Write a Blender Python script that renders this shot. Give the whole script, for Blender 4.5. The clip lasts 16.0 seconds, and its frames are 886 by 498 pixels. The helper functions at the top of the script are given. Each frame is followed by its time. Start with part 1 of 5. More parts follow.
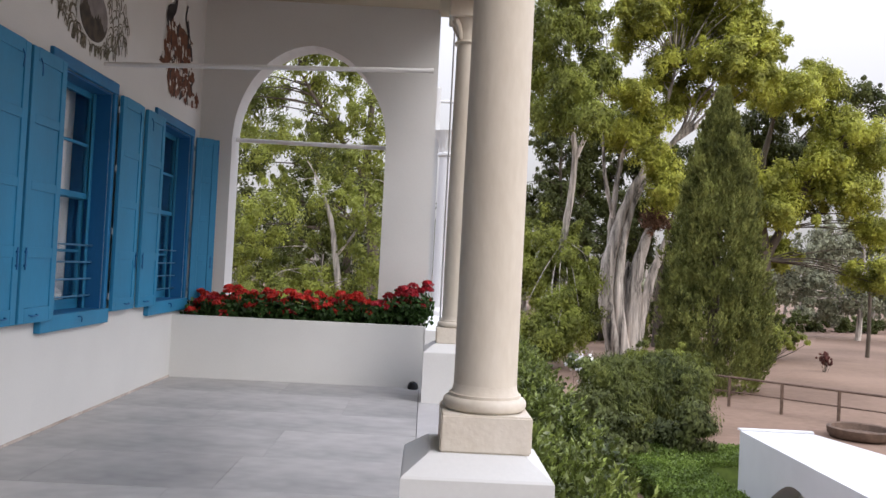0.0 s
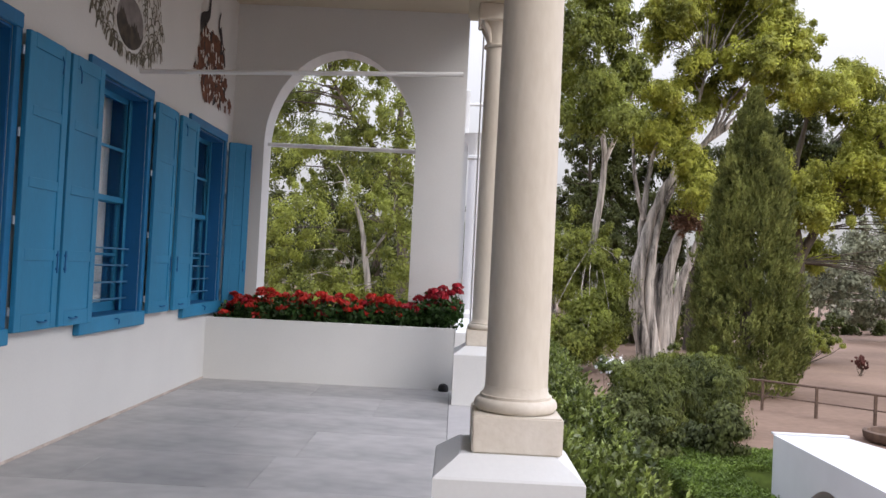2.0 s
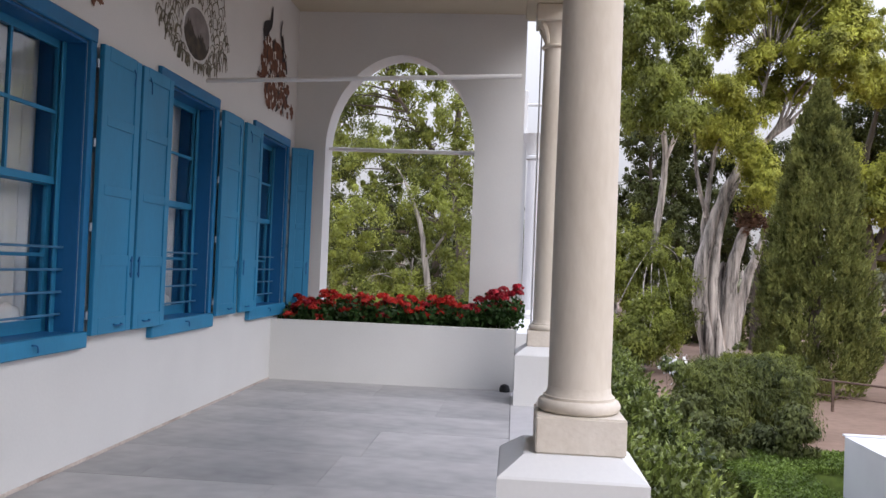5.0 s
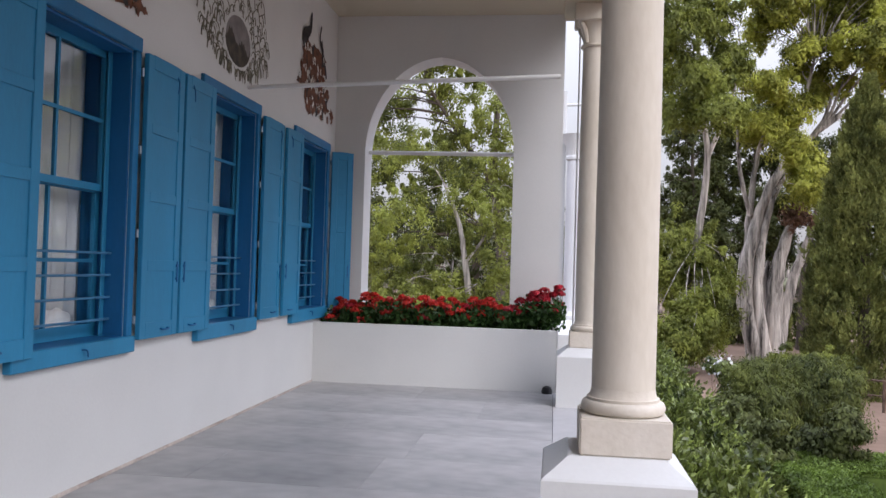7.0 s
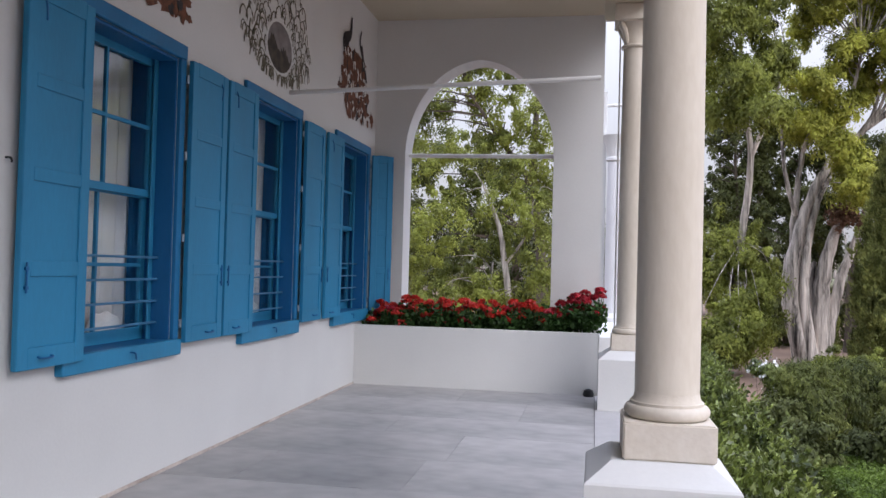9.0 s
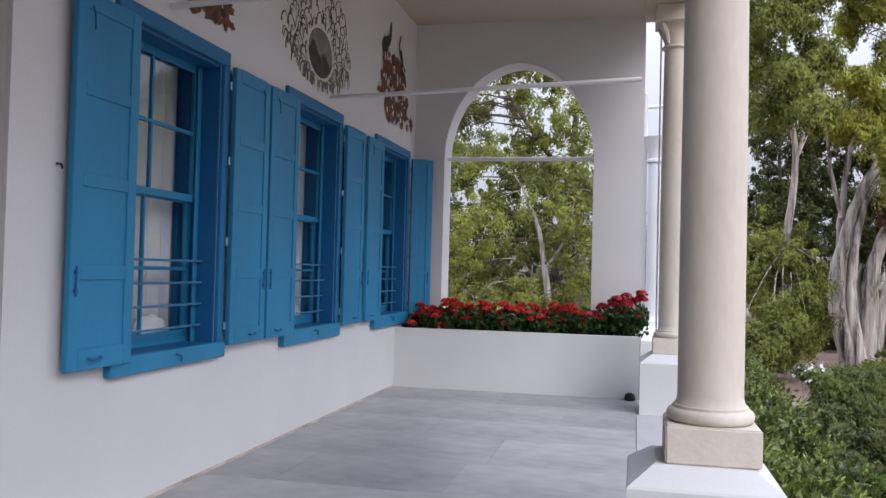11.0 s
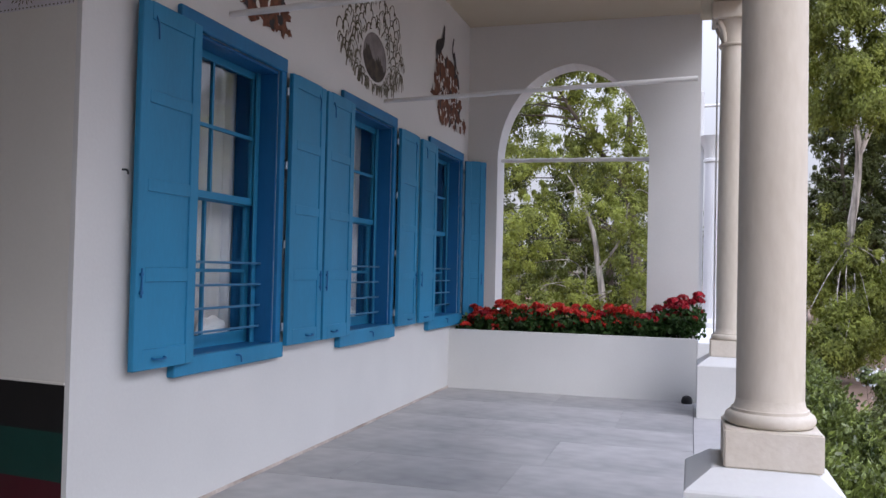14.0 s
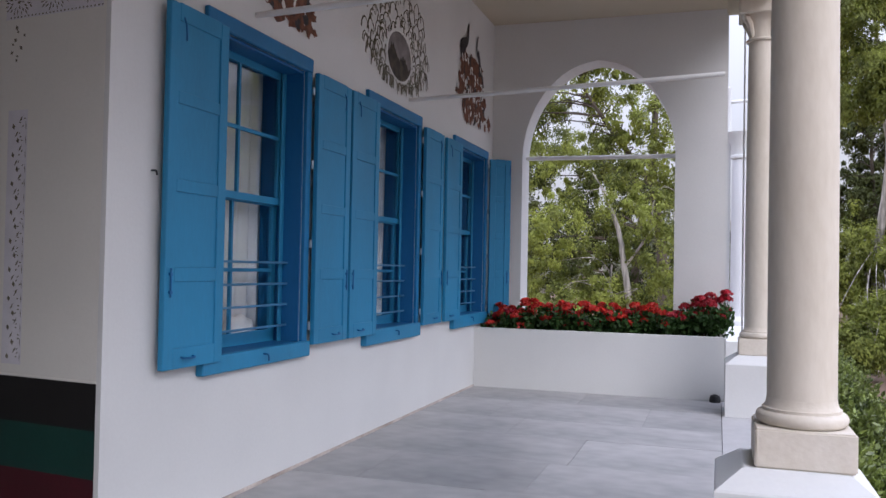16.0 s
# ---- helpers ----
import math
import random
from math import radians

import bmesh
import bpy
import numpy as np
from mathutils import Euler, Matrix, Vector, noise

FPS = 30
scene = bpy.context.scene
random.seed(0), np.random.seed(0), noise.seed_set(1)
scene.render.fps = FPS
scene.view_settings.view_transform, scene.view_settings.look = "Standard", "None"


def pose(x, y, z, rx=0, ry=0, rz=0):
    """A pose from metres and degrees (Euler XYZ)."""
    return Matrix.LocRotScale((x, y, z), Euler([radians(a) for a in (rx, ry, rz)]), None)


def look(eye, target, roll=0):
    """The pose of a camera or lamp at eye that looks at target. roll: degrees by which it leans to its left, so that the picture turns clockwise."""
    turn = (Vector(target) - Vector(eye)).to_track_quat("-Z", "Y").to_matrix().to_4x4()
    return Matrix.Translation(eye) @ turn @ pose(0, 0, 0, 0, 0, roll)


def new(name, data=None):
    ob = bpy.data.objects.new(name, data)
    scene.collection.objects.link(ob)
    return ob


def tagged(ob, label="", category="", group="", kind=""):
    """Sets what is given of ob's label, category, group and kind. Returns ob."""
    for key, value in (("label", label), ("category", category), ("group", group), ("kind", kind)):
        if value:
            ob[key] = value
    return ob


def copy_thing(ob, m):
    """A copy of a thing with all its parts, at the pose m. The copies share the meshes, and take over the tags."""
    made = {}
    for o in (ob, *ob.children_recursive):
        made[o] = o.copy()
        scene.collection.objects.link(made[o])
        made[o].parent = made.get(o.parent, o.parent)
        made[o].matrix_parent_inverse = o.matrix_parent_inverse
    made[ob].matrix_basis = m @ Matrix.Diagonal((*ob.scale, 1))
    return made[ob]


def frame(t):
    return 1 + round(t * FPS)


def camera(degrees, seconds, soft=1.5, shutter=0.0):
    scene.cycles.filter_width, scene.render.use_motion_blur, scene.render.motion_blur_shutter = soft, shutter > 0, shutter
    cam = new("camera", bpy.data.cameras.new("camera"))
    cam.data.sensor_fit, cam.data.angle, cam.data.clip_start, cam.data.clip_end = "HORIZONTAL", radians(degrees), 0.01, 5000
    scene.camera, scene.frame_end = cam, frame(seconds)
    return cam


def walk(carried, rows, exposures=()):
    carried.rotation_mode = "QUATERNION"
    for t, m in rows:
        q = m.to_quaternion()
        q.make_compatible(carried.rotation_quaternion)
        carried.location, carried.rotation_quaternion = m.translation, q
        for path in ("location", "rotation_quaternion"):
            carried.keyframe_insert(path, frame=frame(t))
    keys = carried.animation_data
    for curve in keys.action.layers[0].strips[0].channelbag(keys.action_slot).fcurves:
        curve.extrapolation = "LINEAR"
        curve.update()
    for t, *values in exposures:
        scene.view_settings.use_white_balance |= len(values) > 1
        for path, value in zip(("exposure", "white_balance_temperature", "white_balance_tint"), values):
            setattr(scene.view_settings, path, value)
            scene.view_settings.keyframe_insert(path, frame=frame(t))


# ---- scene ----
cam = camera(55.3, 16.0, soft=1.5)
PATH = [
    (0, (2.994, -10.171, 1.466), (3.033, -8.172, 1.509), 2.9),
    (0.5, (2.99, -10.166, 1.463), (3.014, -8.167, 1.507), 2.9),
    (1, (2.99, -10.179, 1.461), (2.999, -8.179, 1.507), 2.9),
    (1.5, (2.986, -10.195, 1.462), (2.974, -8.196, 1.507), 2.8),
    (2, (2.984, -10.216, 1.465), (2.954, -8.217, 1.511), 2.8),
    (2.5, (2.981, -10.231, 1.469), (2.928, -8.233, 1.513), 2.7),
    (3, (2.978, -10.244, 1.472), (2.903, -8.246, 1.515), 2.6),
    (3.5, (2.975, -10.253, 1.474), (2.876, -8.256, 1.515), 2.4),
    (4, (2.973, -10.261, 1.475), (2.851, -8.265, 1.516), 2.4),
    (6.5, (2.966, -10.278, 1.475), (2.727, -8.293, 1.516), 1.8),
    (7, (2.964, -10.276, 1.475), (2.702, -8.294, 1.517), 1.7),
    (7.5, (2.963, -10.279, 1.477), (2.677, -8.3, 1.519), 1.7),
    (8, (2.962, -10.281, 1.477), (2.652, -8.306, 1.519), 1.6),
    (8.5, (2.96, -10.288, 1.48), (2.628, -8.316, 1.523), 1.5),
    (9, (2.956, -10.292, 1.483), (2.602, -8.324, 1.527), 1.5),
    (11.5, (2.953, -10.311, 1.481), (2.486, -8.367, 1.532), 1.4),
    (12, (2.955, -10.317, 1.481), (2.466, -8.378, 1.533), 1.4),
    (12.5, (2.956, -10.323, 1.481), (2.445, -8.39, 1.532), 1.3),
    (13, (2.957, -10.341, 1.482), (2.427, -8.413, 1.533), 1.2),
    (13.5, (2.956, -10.344, 1.482), (2.408, -8.421, 1.533), 1.2),
    (14, (2.952, -10.338, 1.483), (2.386, -8.42, 1.533), 1.3),
    (14.5, (2.95, -10.338, 1.482), (2.368, -8.425, 1.532), 1.1),
    (15, (2.946, -10.338, 1.482), (2.349, -8.43, 1.53), 1.1),
    (15.5, (2.945, -10.341, 1.484), (2.334, -8.437, 1.531), 1.0),
    (16, (2.938, -10.339, 1.485), (2.318, -8.438, 1.53), 1.1),
]
walk(cam, [(t, look(eye, target, roll)) for t, eye, target, roll in PATH], ((0, 0.06, 6330, 13), (4, 0.05, 6180, 14.5), (9, 0.04, 5960, 15), (16, 0.03, 5820, 16)))

# ---- light ----
SUN_ELEV, SUN_AZ = 36.0, 136.0      # high veiled sun behind the camera and to its right
world = bpy.data.worlds.new("overcast_sky")
scene.world = world
world.use_nodes = True
wn, wl = world.node_tree.nodes, world.node_tree.links
wn.clear()
sky = wn.new("ShaderNodeTexSky")
sky.sky_type = "NISHITA"
sky.sun_disc = False
sky.sun_elevation, sky.sun_rotation = radians(SUN_ELEV), radians(SUN_AZ)
sky.air_density, sky.dust_density, sky.ozone_density = 1.0, 4.0, 1.0
veil = wn.new("ShaderNodeMixRGB")
veil.inputs[0].default_value = 0.82
haze = wn.new("ShaderNodeMixRGB")
haze.inputs[1].default_value, haze.inputs[2].default_value = (9.9, 9.6, 9.3, 1), (8.9, 9.4, 11.0, 1)
bg = wn.new("ShaderNodeBackground")
bg.inputs[1].default_value = 0.106
wo = wn.new("ShaderNodeOutputWorld")
wl.new(sky.outputs[0], veil.inputs[1])
# an overcast sky is about three times brighter overhead than at the horizon
way = wn.new("ShaderNodeTexCoord")
xyz = wn.new("ShaderNodeSeparateXYZ")
rise = wn.new("ShaderNodeMapRange")
rise.inputs["To Min"].default_value, rise.inputs["To Max"].default_value = 0.51, 2.85
gain = wn.new("ShaderNodeVectorMath")
gain.operation = "SCALE"
wl.new(way.outputs["Generated"], xyz.inputs[0])
wl.new(xyz.outputs["Z"], rise.inputs["Value"])
wl.new(xyz.outputs["Z"], haze.inputs[0])
wl.new(haze.outputs[0], veil.inputs[2])
wl.new(veil.outputs[0], gain.inputs[0])
wl.new(rise.outputs[0], gain.inputs["Scale"])
wl.new(gain.outputs[0], bg.inputs[0])
wl.new(bg.outputs[0], wo.inputs[0])

sun_data = bpy.data.lights.new("sun", "SUN")
sun_data.energy, sun_data.angle, sun_data.color = 1.42, radians(32), (1.0, 0.96, 0.90)
sun = new("sun", sun_data)
az, el = radians(SUN_AZ), radians(SUN_ELEV)
sun.matrix_world = look((math.sin(az) * math.cos(el) * 40, math.cos(az) * math.cos(el) * 40, math.sin(el) * 40), (0, 0, 0))


# ---- materials ----
def mat(name, color, rough=0.6, metal=0.0, vary=0.12, scale=3.0, fine=60.0, bump=0.15, bump_scale=None, spec=0.5, island=0.0,
        obj_random=0.0, stretch=(1, 1, 1), translucent=0.0, second=None, dist=0.01):
    """Principled surface with colour variation at two scales and a fine relief."""
    m = bpy.data.materials.new(name)
    m.use_nodes = True
    n, l = m.node_tree.nodes, m.node_tree.links
    b = n["Principled BSDF"]
    b.inputs["Roughness"].default_value, b.inputs["Metallic"].default_value = rough, metal
    b.inputs["Specular IOR Level"].default_value = spec
    tc = n.new("ShaderNodeTexCoord")
    mp = n.new("ShaderNodeMapping")
    mp.inputs["Scale"].default_value = stretch
    l.new(tc.outputs["Object"], mp.inputs[0])
    big, small = n.new("ShaderNodeTexNoise"), n.new("ShaderNodeTexNoise")
    for node, sc, de in ((big, scale, 4.0), (small, fine, 3.0)):
        node.inputs["Scale"].default_value, node.inputs["Detail"].default_value = sc, de
        l.new(mp.outputs[0], node.inputs["Vector"])
    ramp = n.new("ShaderNodeValToRGB")
    dark = tuple(c * (1 - vary * 1.6) for c in color)
    light = second if second else tuple(min(1.0, c * (1 + vary)) for c in color)
    ramp.color_ramp.elements[0].position, ramp.color_ramp.elements[1].position = 0.3, 0.7
    ramp.color_ramp.elements[0].color, ramp.color_ramp.elements[1].color = (*dark, 1), (*light, 1)
    mixf = n.new("ShaderNodeMath")
    mixf.operation = "MULTIPLY_ADD"
    mixf.inputs[1].default_value = 0.3
    l.new(small.outputs[0], mixf.inputs[0])
    sub = n.new("ShaderNodeMath")
    sub.operation = "SUBTRACT"
    l.new(big.outputs[0], sub.inputs[0])
    sub.inputs[1].default_value = 0.15
    l.new(sub.outputs[0], mixf.inputs[2])
    l.new(mixf.outputs[0], ramp.inputs[0])
    col = ramp.outputs[0]
    if island or obj_random:
        src = n.new("ShaderNodeNewGeometry") if island else n.new("ShaderNodeObjectInfo")
        out = src.outputs["Random Per Island"] if island else src.outputs["Random"]
        amt = island or obj_random
        rng = n.new("ShaderNodeMapRange")
        rng.inputs["To Min"].default_value, rng.inputs["To Max"].default_value = 1 - amt, 1 + amt
        l.new(out, rng.inputs["Value"])
        hsv = n.new("ShaderNodeHueSaturation")
        l.new(col, hsv.inputs["Color"])
        l.new(rng.outputs[0], hsv.inputs["Value"])
        col = hsv.outputs[0]
    l.new(col, b.inputs["Base Color"])
    if bump:
        bp = n.new("ShaderNodeBump")
        bp.inputs["Strength"].default_value, bp.inputs["Distance"].default_value = bump, dist
        src = small
        if bump_scale:
            src = n.new("ShaderNodeTexNoise")
            src.inputs["Scale"].default_value, src.inputs["Detail"].default_value = bump_scale, 5.0
            l.new(mp.outputs[0], src.inputs["Vector"])
        l.new(src.outputs[0], bp.inputs["Height"])
        l.new(bp.outputs[0], b.inputs["Normal"])
    if translucent:
        tr = n.new("ShaderNodeBsdfTranslucent")
        l.new(col, tr.inputs[0])
        mx = n.new("ShaderNodeMixShader")
        mx.inputs[0].default_value = translucent
        l.new(b.outputs[0], mx.inputs[1])
        l.new(tr.outputs[0], mx.inputs[2])
        l.new(mx.outputs[0], n["Material Output"].inputs[0])
    return m


M = {
    "plaster": mat("white_limewash", (0.645, 0.645, 0.635), 0.75, vary=0.035, scale=0.9, fine=45, bump=0.12, dist=0.006),
    "plaster_grey": mat("stair_limewash", (0.62, 0.62, 0.63), 0.8, vary=0.04, scale=0.8, fine=40, bump=0.12, dist=0.006),
    # limewash darkened and yellowed for ceiling shade and warm bounce
    "ceiling": mat("shade_toned_limewash", (0.50, 0.445, 0.335), 0.85, vary=0.03, scale=0.7, fine=40, bump=0.1),
    "niche": mat("hall_plaster", (0.77, 0.75, 0.70), 0.7, vary=0.03, scale=1.0, fine=50, bump=0.08),
    "lilac": mat("pale_lilac_distemper", (0.70, 0.68, 0.72), 0.8, vary=0.06, scale=6, fine=60, bump=0.05),
    "stone": mat("pale_limestone", (0.64, 0.57, 0.465), 0.72, vary=0.08, scale=1.6, fine=30, bump=0.18, stretch=(1, 1, 0.35), second=(0.70, 0.645, 0.555)),
    "stone_base": mat("pedestal_limestone", (0.64, 0.57, 0.47), 0.75, vary=0.08, scale=3, fine=40, bump=0.2, second=(0.70, 0.645, 0.565)),
    "slab": mat("grey_marble", (0.315, 0.312, 0.312), 0.42, vary=0.15, scale=0.9, fine=7, bump=0.03, obj_random=0.11, stretch=(0.8, 1.1, 1), second=(0.455, 0.445, 0.44)),
    "threshold": mat("pale_threshold_stone", (0.44, 0.43, 0.43), 0.6, vary=0.06, fine=30, bump=0.08, obj_random=0.05),
    "mortar": mat("stained_mortar", (0.47, 0.38, 0.33), 0.9, vary=0.25, scale=2.5, fine=40, bump=0.3, second=(0.60, 0.53, 0.48)),
    "leaf_red": mat("dry_red_leaves", (0.13, 0.045, 0.035), 0.6, vary=0.25, scale=2, fine=8, bump=0, spec=0.22, island=0.4, translucent=0.2),
    "leaf_dry": mat("dry_russet_leaves", (0.20, 0.115, 0.075), 0.7, vary=0.3, scale=1.5, fine=6, bump=0, spec=0.2, island=0.35, translucent=0.2),
    "joint": mat("grey_grout", (0.20, 0.20, 0.205), 0.85, vary=0.1, fine=50),
    "blue": mat("blue_paint", (0.027, 0.205, 0.385), 0.48, vary=0.10, scale=1.6, fine=50, bump=0.08, stretch=(1, 1, 0.3), spec=0.28, dist=0.004),
    # shutter blue darkened to carry the shade on the window architraves
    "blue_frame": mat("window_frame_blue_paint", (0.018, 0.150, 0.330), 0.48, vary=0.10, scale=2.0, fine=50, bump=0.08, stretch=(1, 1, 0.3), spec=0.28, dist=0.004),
    # darker still for the shade in the reveals; also colours the small fittings
    "blue_dark": mat("reveal_shade_and_fittings_blue", (0.013, 0.110, 0.280), 0.5, vary=0.10, scale=2.0, fine=50, bump=0.08, stretch=(1, 1, 0.3), spec=0.28, dist=0.004),
    "iron_blue": mat("blue_iron", (0.06, 0.20, 0.36), 0.4, metal=0.2, vary=0.1, bump=0.05),
    "iron": mat("dark_iron", (0.05, 0.055, 0.06), 0.5, metal=0.7, vary=0.15, bump=0.1),
    "steel": mat("hinge_steel", (0.42, 0.45, 0.5), 0.4, metal=0.8, vary=0.1, bump=0.05),
    "rod": mat("painted_rod", (0.74, 0.74, 0.73), 0.5, vary=0.05, bump=0.05),
    "curtain": mat("white_lace", (0.86, 0.86, 0.86), 0.9, vary=0.04, scale=4, fine=80, bump=0.1, translucent=0.12),
    # dark grey that paints the unlit room behind the panes
    "room": mat("room_shade_grey", (0.20, 0.20, 0.20), 0.9, vary=0.1, bump=0.05),
    "cushion": mat("white_linen", (0.75, 0.74, 0.72), 0.9, vary=0.06, fine=90, bump=0.2),
    "soil": mat("planting_soil", (0.03, 0.022, 0.016), 0.95, vary=0.3, fine=50, bump=0.6),
    "ground": mat("dry_earth", (0.215, 0.133, 0.09), 0.95, vary=0.2, scale=0.12, fine=3.0, bump=0.3, second=(0.285, 0.19, 0.134), dist=0.03),
    "paving": mat("white_gravel", (0.52, 0.50, 0.47), 0.9, vary=0.12, scale=2, fine=30, bump=0.4),
    "bark": mat("pale_eucalyptus_bark", (0.34, 0.285, 0.24), 0.85, vary=0.6, scale=1.6, fine=9, bump=0.7, stretch=(2.2, 2.2, 0.18), second=(0.70, 0.63, 0.56), dist=0.06),
    "bark_dark": mat("brown_bark", (0.10, 0.08, 0.06), 0.9, vary=0.3, scale=1.5, fine=10, bump=0.6, stretch=(1.5, 1.5, 0.3), dist=0.04),
    "leaf_euc": mat("eucalyptus_leaves", (0.30, 0.345, 0.052), 0.5, vary=0.45, scale=0.42, fine=2, bump=0, spec=0.22, island=0.28, translucent=0.34, second=(0.60, 0.62, 0.11)),
    "leaf_mid": mat("olive_leaves", (0.155, 0.20, 0.043), 0.5, vary=0.45, scale=0.5, fine=2, bump=0, spec=0.22, island=0.3, translucent=0.36, second=(0.37, 0.41, 0.082)),
    # leaf green with shade already darkened into the colour
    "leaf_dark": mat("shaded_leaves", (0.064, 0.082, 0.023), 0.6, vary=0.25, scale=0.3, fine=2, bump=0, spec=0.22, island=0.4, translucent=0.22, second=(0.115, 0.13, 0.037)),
    "leaf_cyp": mat("cypress_scales", (0.135, 0.165, 0.045), 0.65, vary=0.4, scale=1.1, fine=5, bump=0, spec=0.22, island=0.3, translucent=0.16, second=(0.29, 0.315, 0.09)),
    "leaf_hedge": mat("glossy_hedge_leaves", (0.080, 0.135, 0.026), 0.32, vary=0.45, scale=1.6, fine=8, bump=0, spec=0.45, island=0.5, translucent=0.22, second=(0.27, 0.325, 0.08)),
    "leaf_box": mat("clipped_hedge_leaves", (0.10, 0.155, 0.026), 0.5, vary=0.3, scale=1.2, fine=6, bump=0, spec=0.22, island=0.4, translucent=0.25, second=(0.17, 0.24, 0.045)),
    "leaf_shrub": mat("soft_shrub_leaves", (0.065, 0.092, 0.020), 0.6, vary=0.35, scale=0.9, fine=5, bump=0, spec=0.22, island=0.4, translucent=0.25, second=(0.17, 0.19, 0.042)),
    # leaf green paled and greyed: distance haze mixed into the colour
    "leaf_far": mat("haze_paled_leaves", (0.22, 0.235, 0.15), 0.7, vary=0.25, scale=0.1, fine=1, bump=0, spec=0.22, island=0.4, translucent=0.2, second=(0.33, 0.34, 0.23)),
    "leaf_ger": mat("geranium_leaves", (0.035, 0.075, 0.018), 0.55, vary=0.2, scale=5, fine=20, bump=0, spec=0.22, island=0.45, translucent=0.2),
    "petal": mat("red_petals", (0.52, 0.024, 0.014), 0.55, vary=0.2, scale=6, fine=30, bump=0, island=0.35, translucent=0.2),
    "petal_dark": mat("crimson_petals", (0.38, 0.010, 0.024), 0.55, vary=0.2, scale=6, fine=30, bump=0, island=0.35, translucent=0.15),
    "stem": mat("green_stem", (0.06, 0.09, 0.03), 0.6, vary=0.2, bump=0.1),
    "ink": mat("charcoal_mural_paint", (0.035, 0.032, 0.035), 0.8, vary=0.3, scale=20, fine=80, bump=0.05),
    "ink_soft": mat("grey_mural_paint", (0.16, 0.145, 0.105), 0.8, vary=0.3, scale=20, fine=80, bump=0.05),
    "brown": mat("russet_mural_paint", (0.15, 0.058, 0.030), 0.8, vary=0.35, scale=14, fine=60, bump=0.05),
    "mural_sky": mat("dusky_mural_sky", (0.21, 0.19, 0.19), 0.7, vary=0.15, scale=9, fine=40, bump=0.05),
    "mural_land": mat("dark_mural_land", (0.045, 0.038, 0.04), 0.7, vary=0.35, scale=12, fine=40, bump=0.05, second=(0.085, 0.066, 0.045)),
    "black_dado": mat("black_gloss_paint", (0.010, 0.009, 0.009), 0.4, vary=0.15, bump=0.04),
    "green_dado": mat("dark_green_gloss_paint", (0.006, 0.042, 0.034), 0.4, vary=0.12, bump=0.04),
    "red_dado": mat("maroon_gloss_paint", (0.060, 0.006, 0.012), 0.4, vary=0.12, bump=0.04),
    "fence": mat("weathered_fence_wood", (0.13, 0.085, 0.06), 0.85, vary=0.25, fine=25, bump=0.3),
    "drain": mat("black_drain_rubber", (0.008, 0.008, 0.01), 0.6, vary=0.2, bump=0.1),
}
glass = bpy.data.materials.new("window_glass")
glass.use_nodes = True
gb = glass.node_tree.nodes["Principled BSDF"]
gb.inputs["Base Color"].default_value = (0.9, 0.93, 0.95, 1)
gb.inputs["Roughness"].default_value, gb.inputs["Transmission Weight"].default_value, gb.inputs["IOR"].default_value = 0.03, 1.0, 1.45
M["glass"] = glass


# ---- builders ----
def part(name, bm, material, parent=None, label=""):
    me = bpy.data.meshes.new(name)
    bm.to_mesh(me)
    bm.free()
    me.materials.append(M[material])
    ob = new(name, me)
    if parent is not None:
        ob.parent = parent
    if label:
        ob["label"] = label
    return ob


def thing(name, label, category, at=(0, 0, 0), group=""):
    ob = new(name)
    ob.location = at
    ob.empty_display_size = 0.1
    return tagged(ob, label, category, group)


def smooth(ob):
    for p in ob.data.polygons:
        p.use_smooth = True
    ob.data.set_sharp_from_angle(angle=radians(38))
    return ob


def box(x0, x1, y0, y1, z0, z1, bevel=0.0, bm=None, segs=1):
    own = bmesh.new()
    r = bmesh.ops.create_cube(own, size=1.0)
    for v in r["verts"]:
        v.co = Vector(((x0 + x1) / 2 + v.co.x * (x1 - x0), (y0 + y1) / 2 + v.co.y * (y1 - y0), (z0 + z1) / 2 + v.co.z * (z1 - z0)))
    if bevel:
        bmesh.ops.bevel(own, geom=own.edges[:], offset=bevel, segments=segs, affect="EDGES")
    if bm is None:
        return own
    me = bpy.data.meshes.new("tmp")
    own.to_mesh(me)
    own.free()
    bm.from_mesh(me)
    bpy.data.meshes.remove(me)
    return bm


def lathe(profile, segs=40, cx=0.0, cy=0.0, bm=None):
    bm = bm or bmesh.new()
    rings = []
    for r, z in profile:
        rings.append([bm.verts.new((cx + r * math.cos(2 * math.pi * i / segs), cy + r * math.sin(2 * math.pi * i / segs), z)) for i in range(segs)])
    for a, b in zip(rings, rings[1:]):
        for i in range(segs):
            bm.faces.new((a[i], a[(i + 1) % segs], b[(i + 1) % segs], b[i]))
    bm.faces.new(rings[0][::-1])
    bm.faces.new(rings[-1])
    return bm


def tube(points, radii, segs=8, bm=None):
    """A tapered tube along a line of points."""
    bm = bm or bmesh.new()
    pts = [Vector(p) for p in points]
    rings = []
    for i, p in enumerate(pts):
        d = (pts[min(i + 1, len(pts) - 1)] - pts[max(i - 1, 0)]).normalized()
        a = d.cross(Vector((0.31, 0.95, 0.07))).normalized()
        b = d.cross(a)
        r = radii[i] if isinstance(radii, (list, tuple)) else radii
        rings.append([bm.verts.new(p + r * (math.cos(2 * math.pi * k / segs) * a + math.sin(2 * math.pi * k / segs) * b)) for k in range(segs)])
    for a, b in zip(rings, rings[1:]):
        for k in range(segs):
            bm.faces.new((a[k], a[(k + 1) % segs], b[(k + 1) % segs], b[k]))
    bm.faces.new(rings[0][::-1])
    bm.faces.new(rings[-1])
    return bm


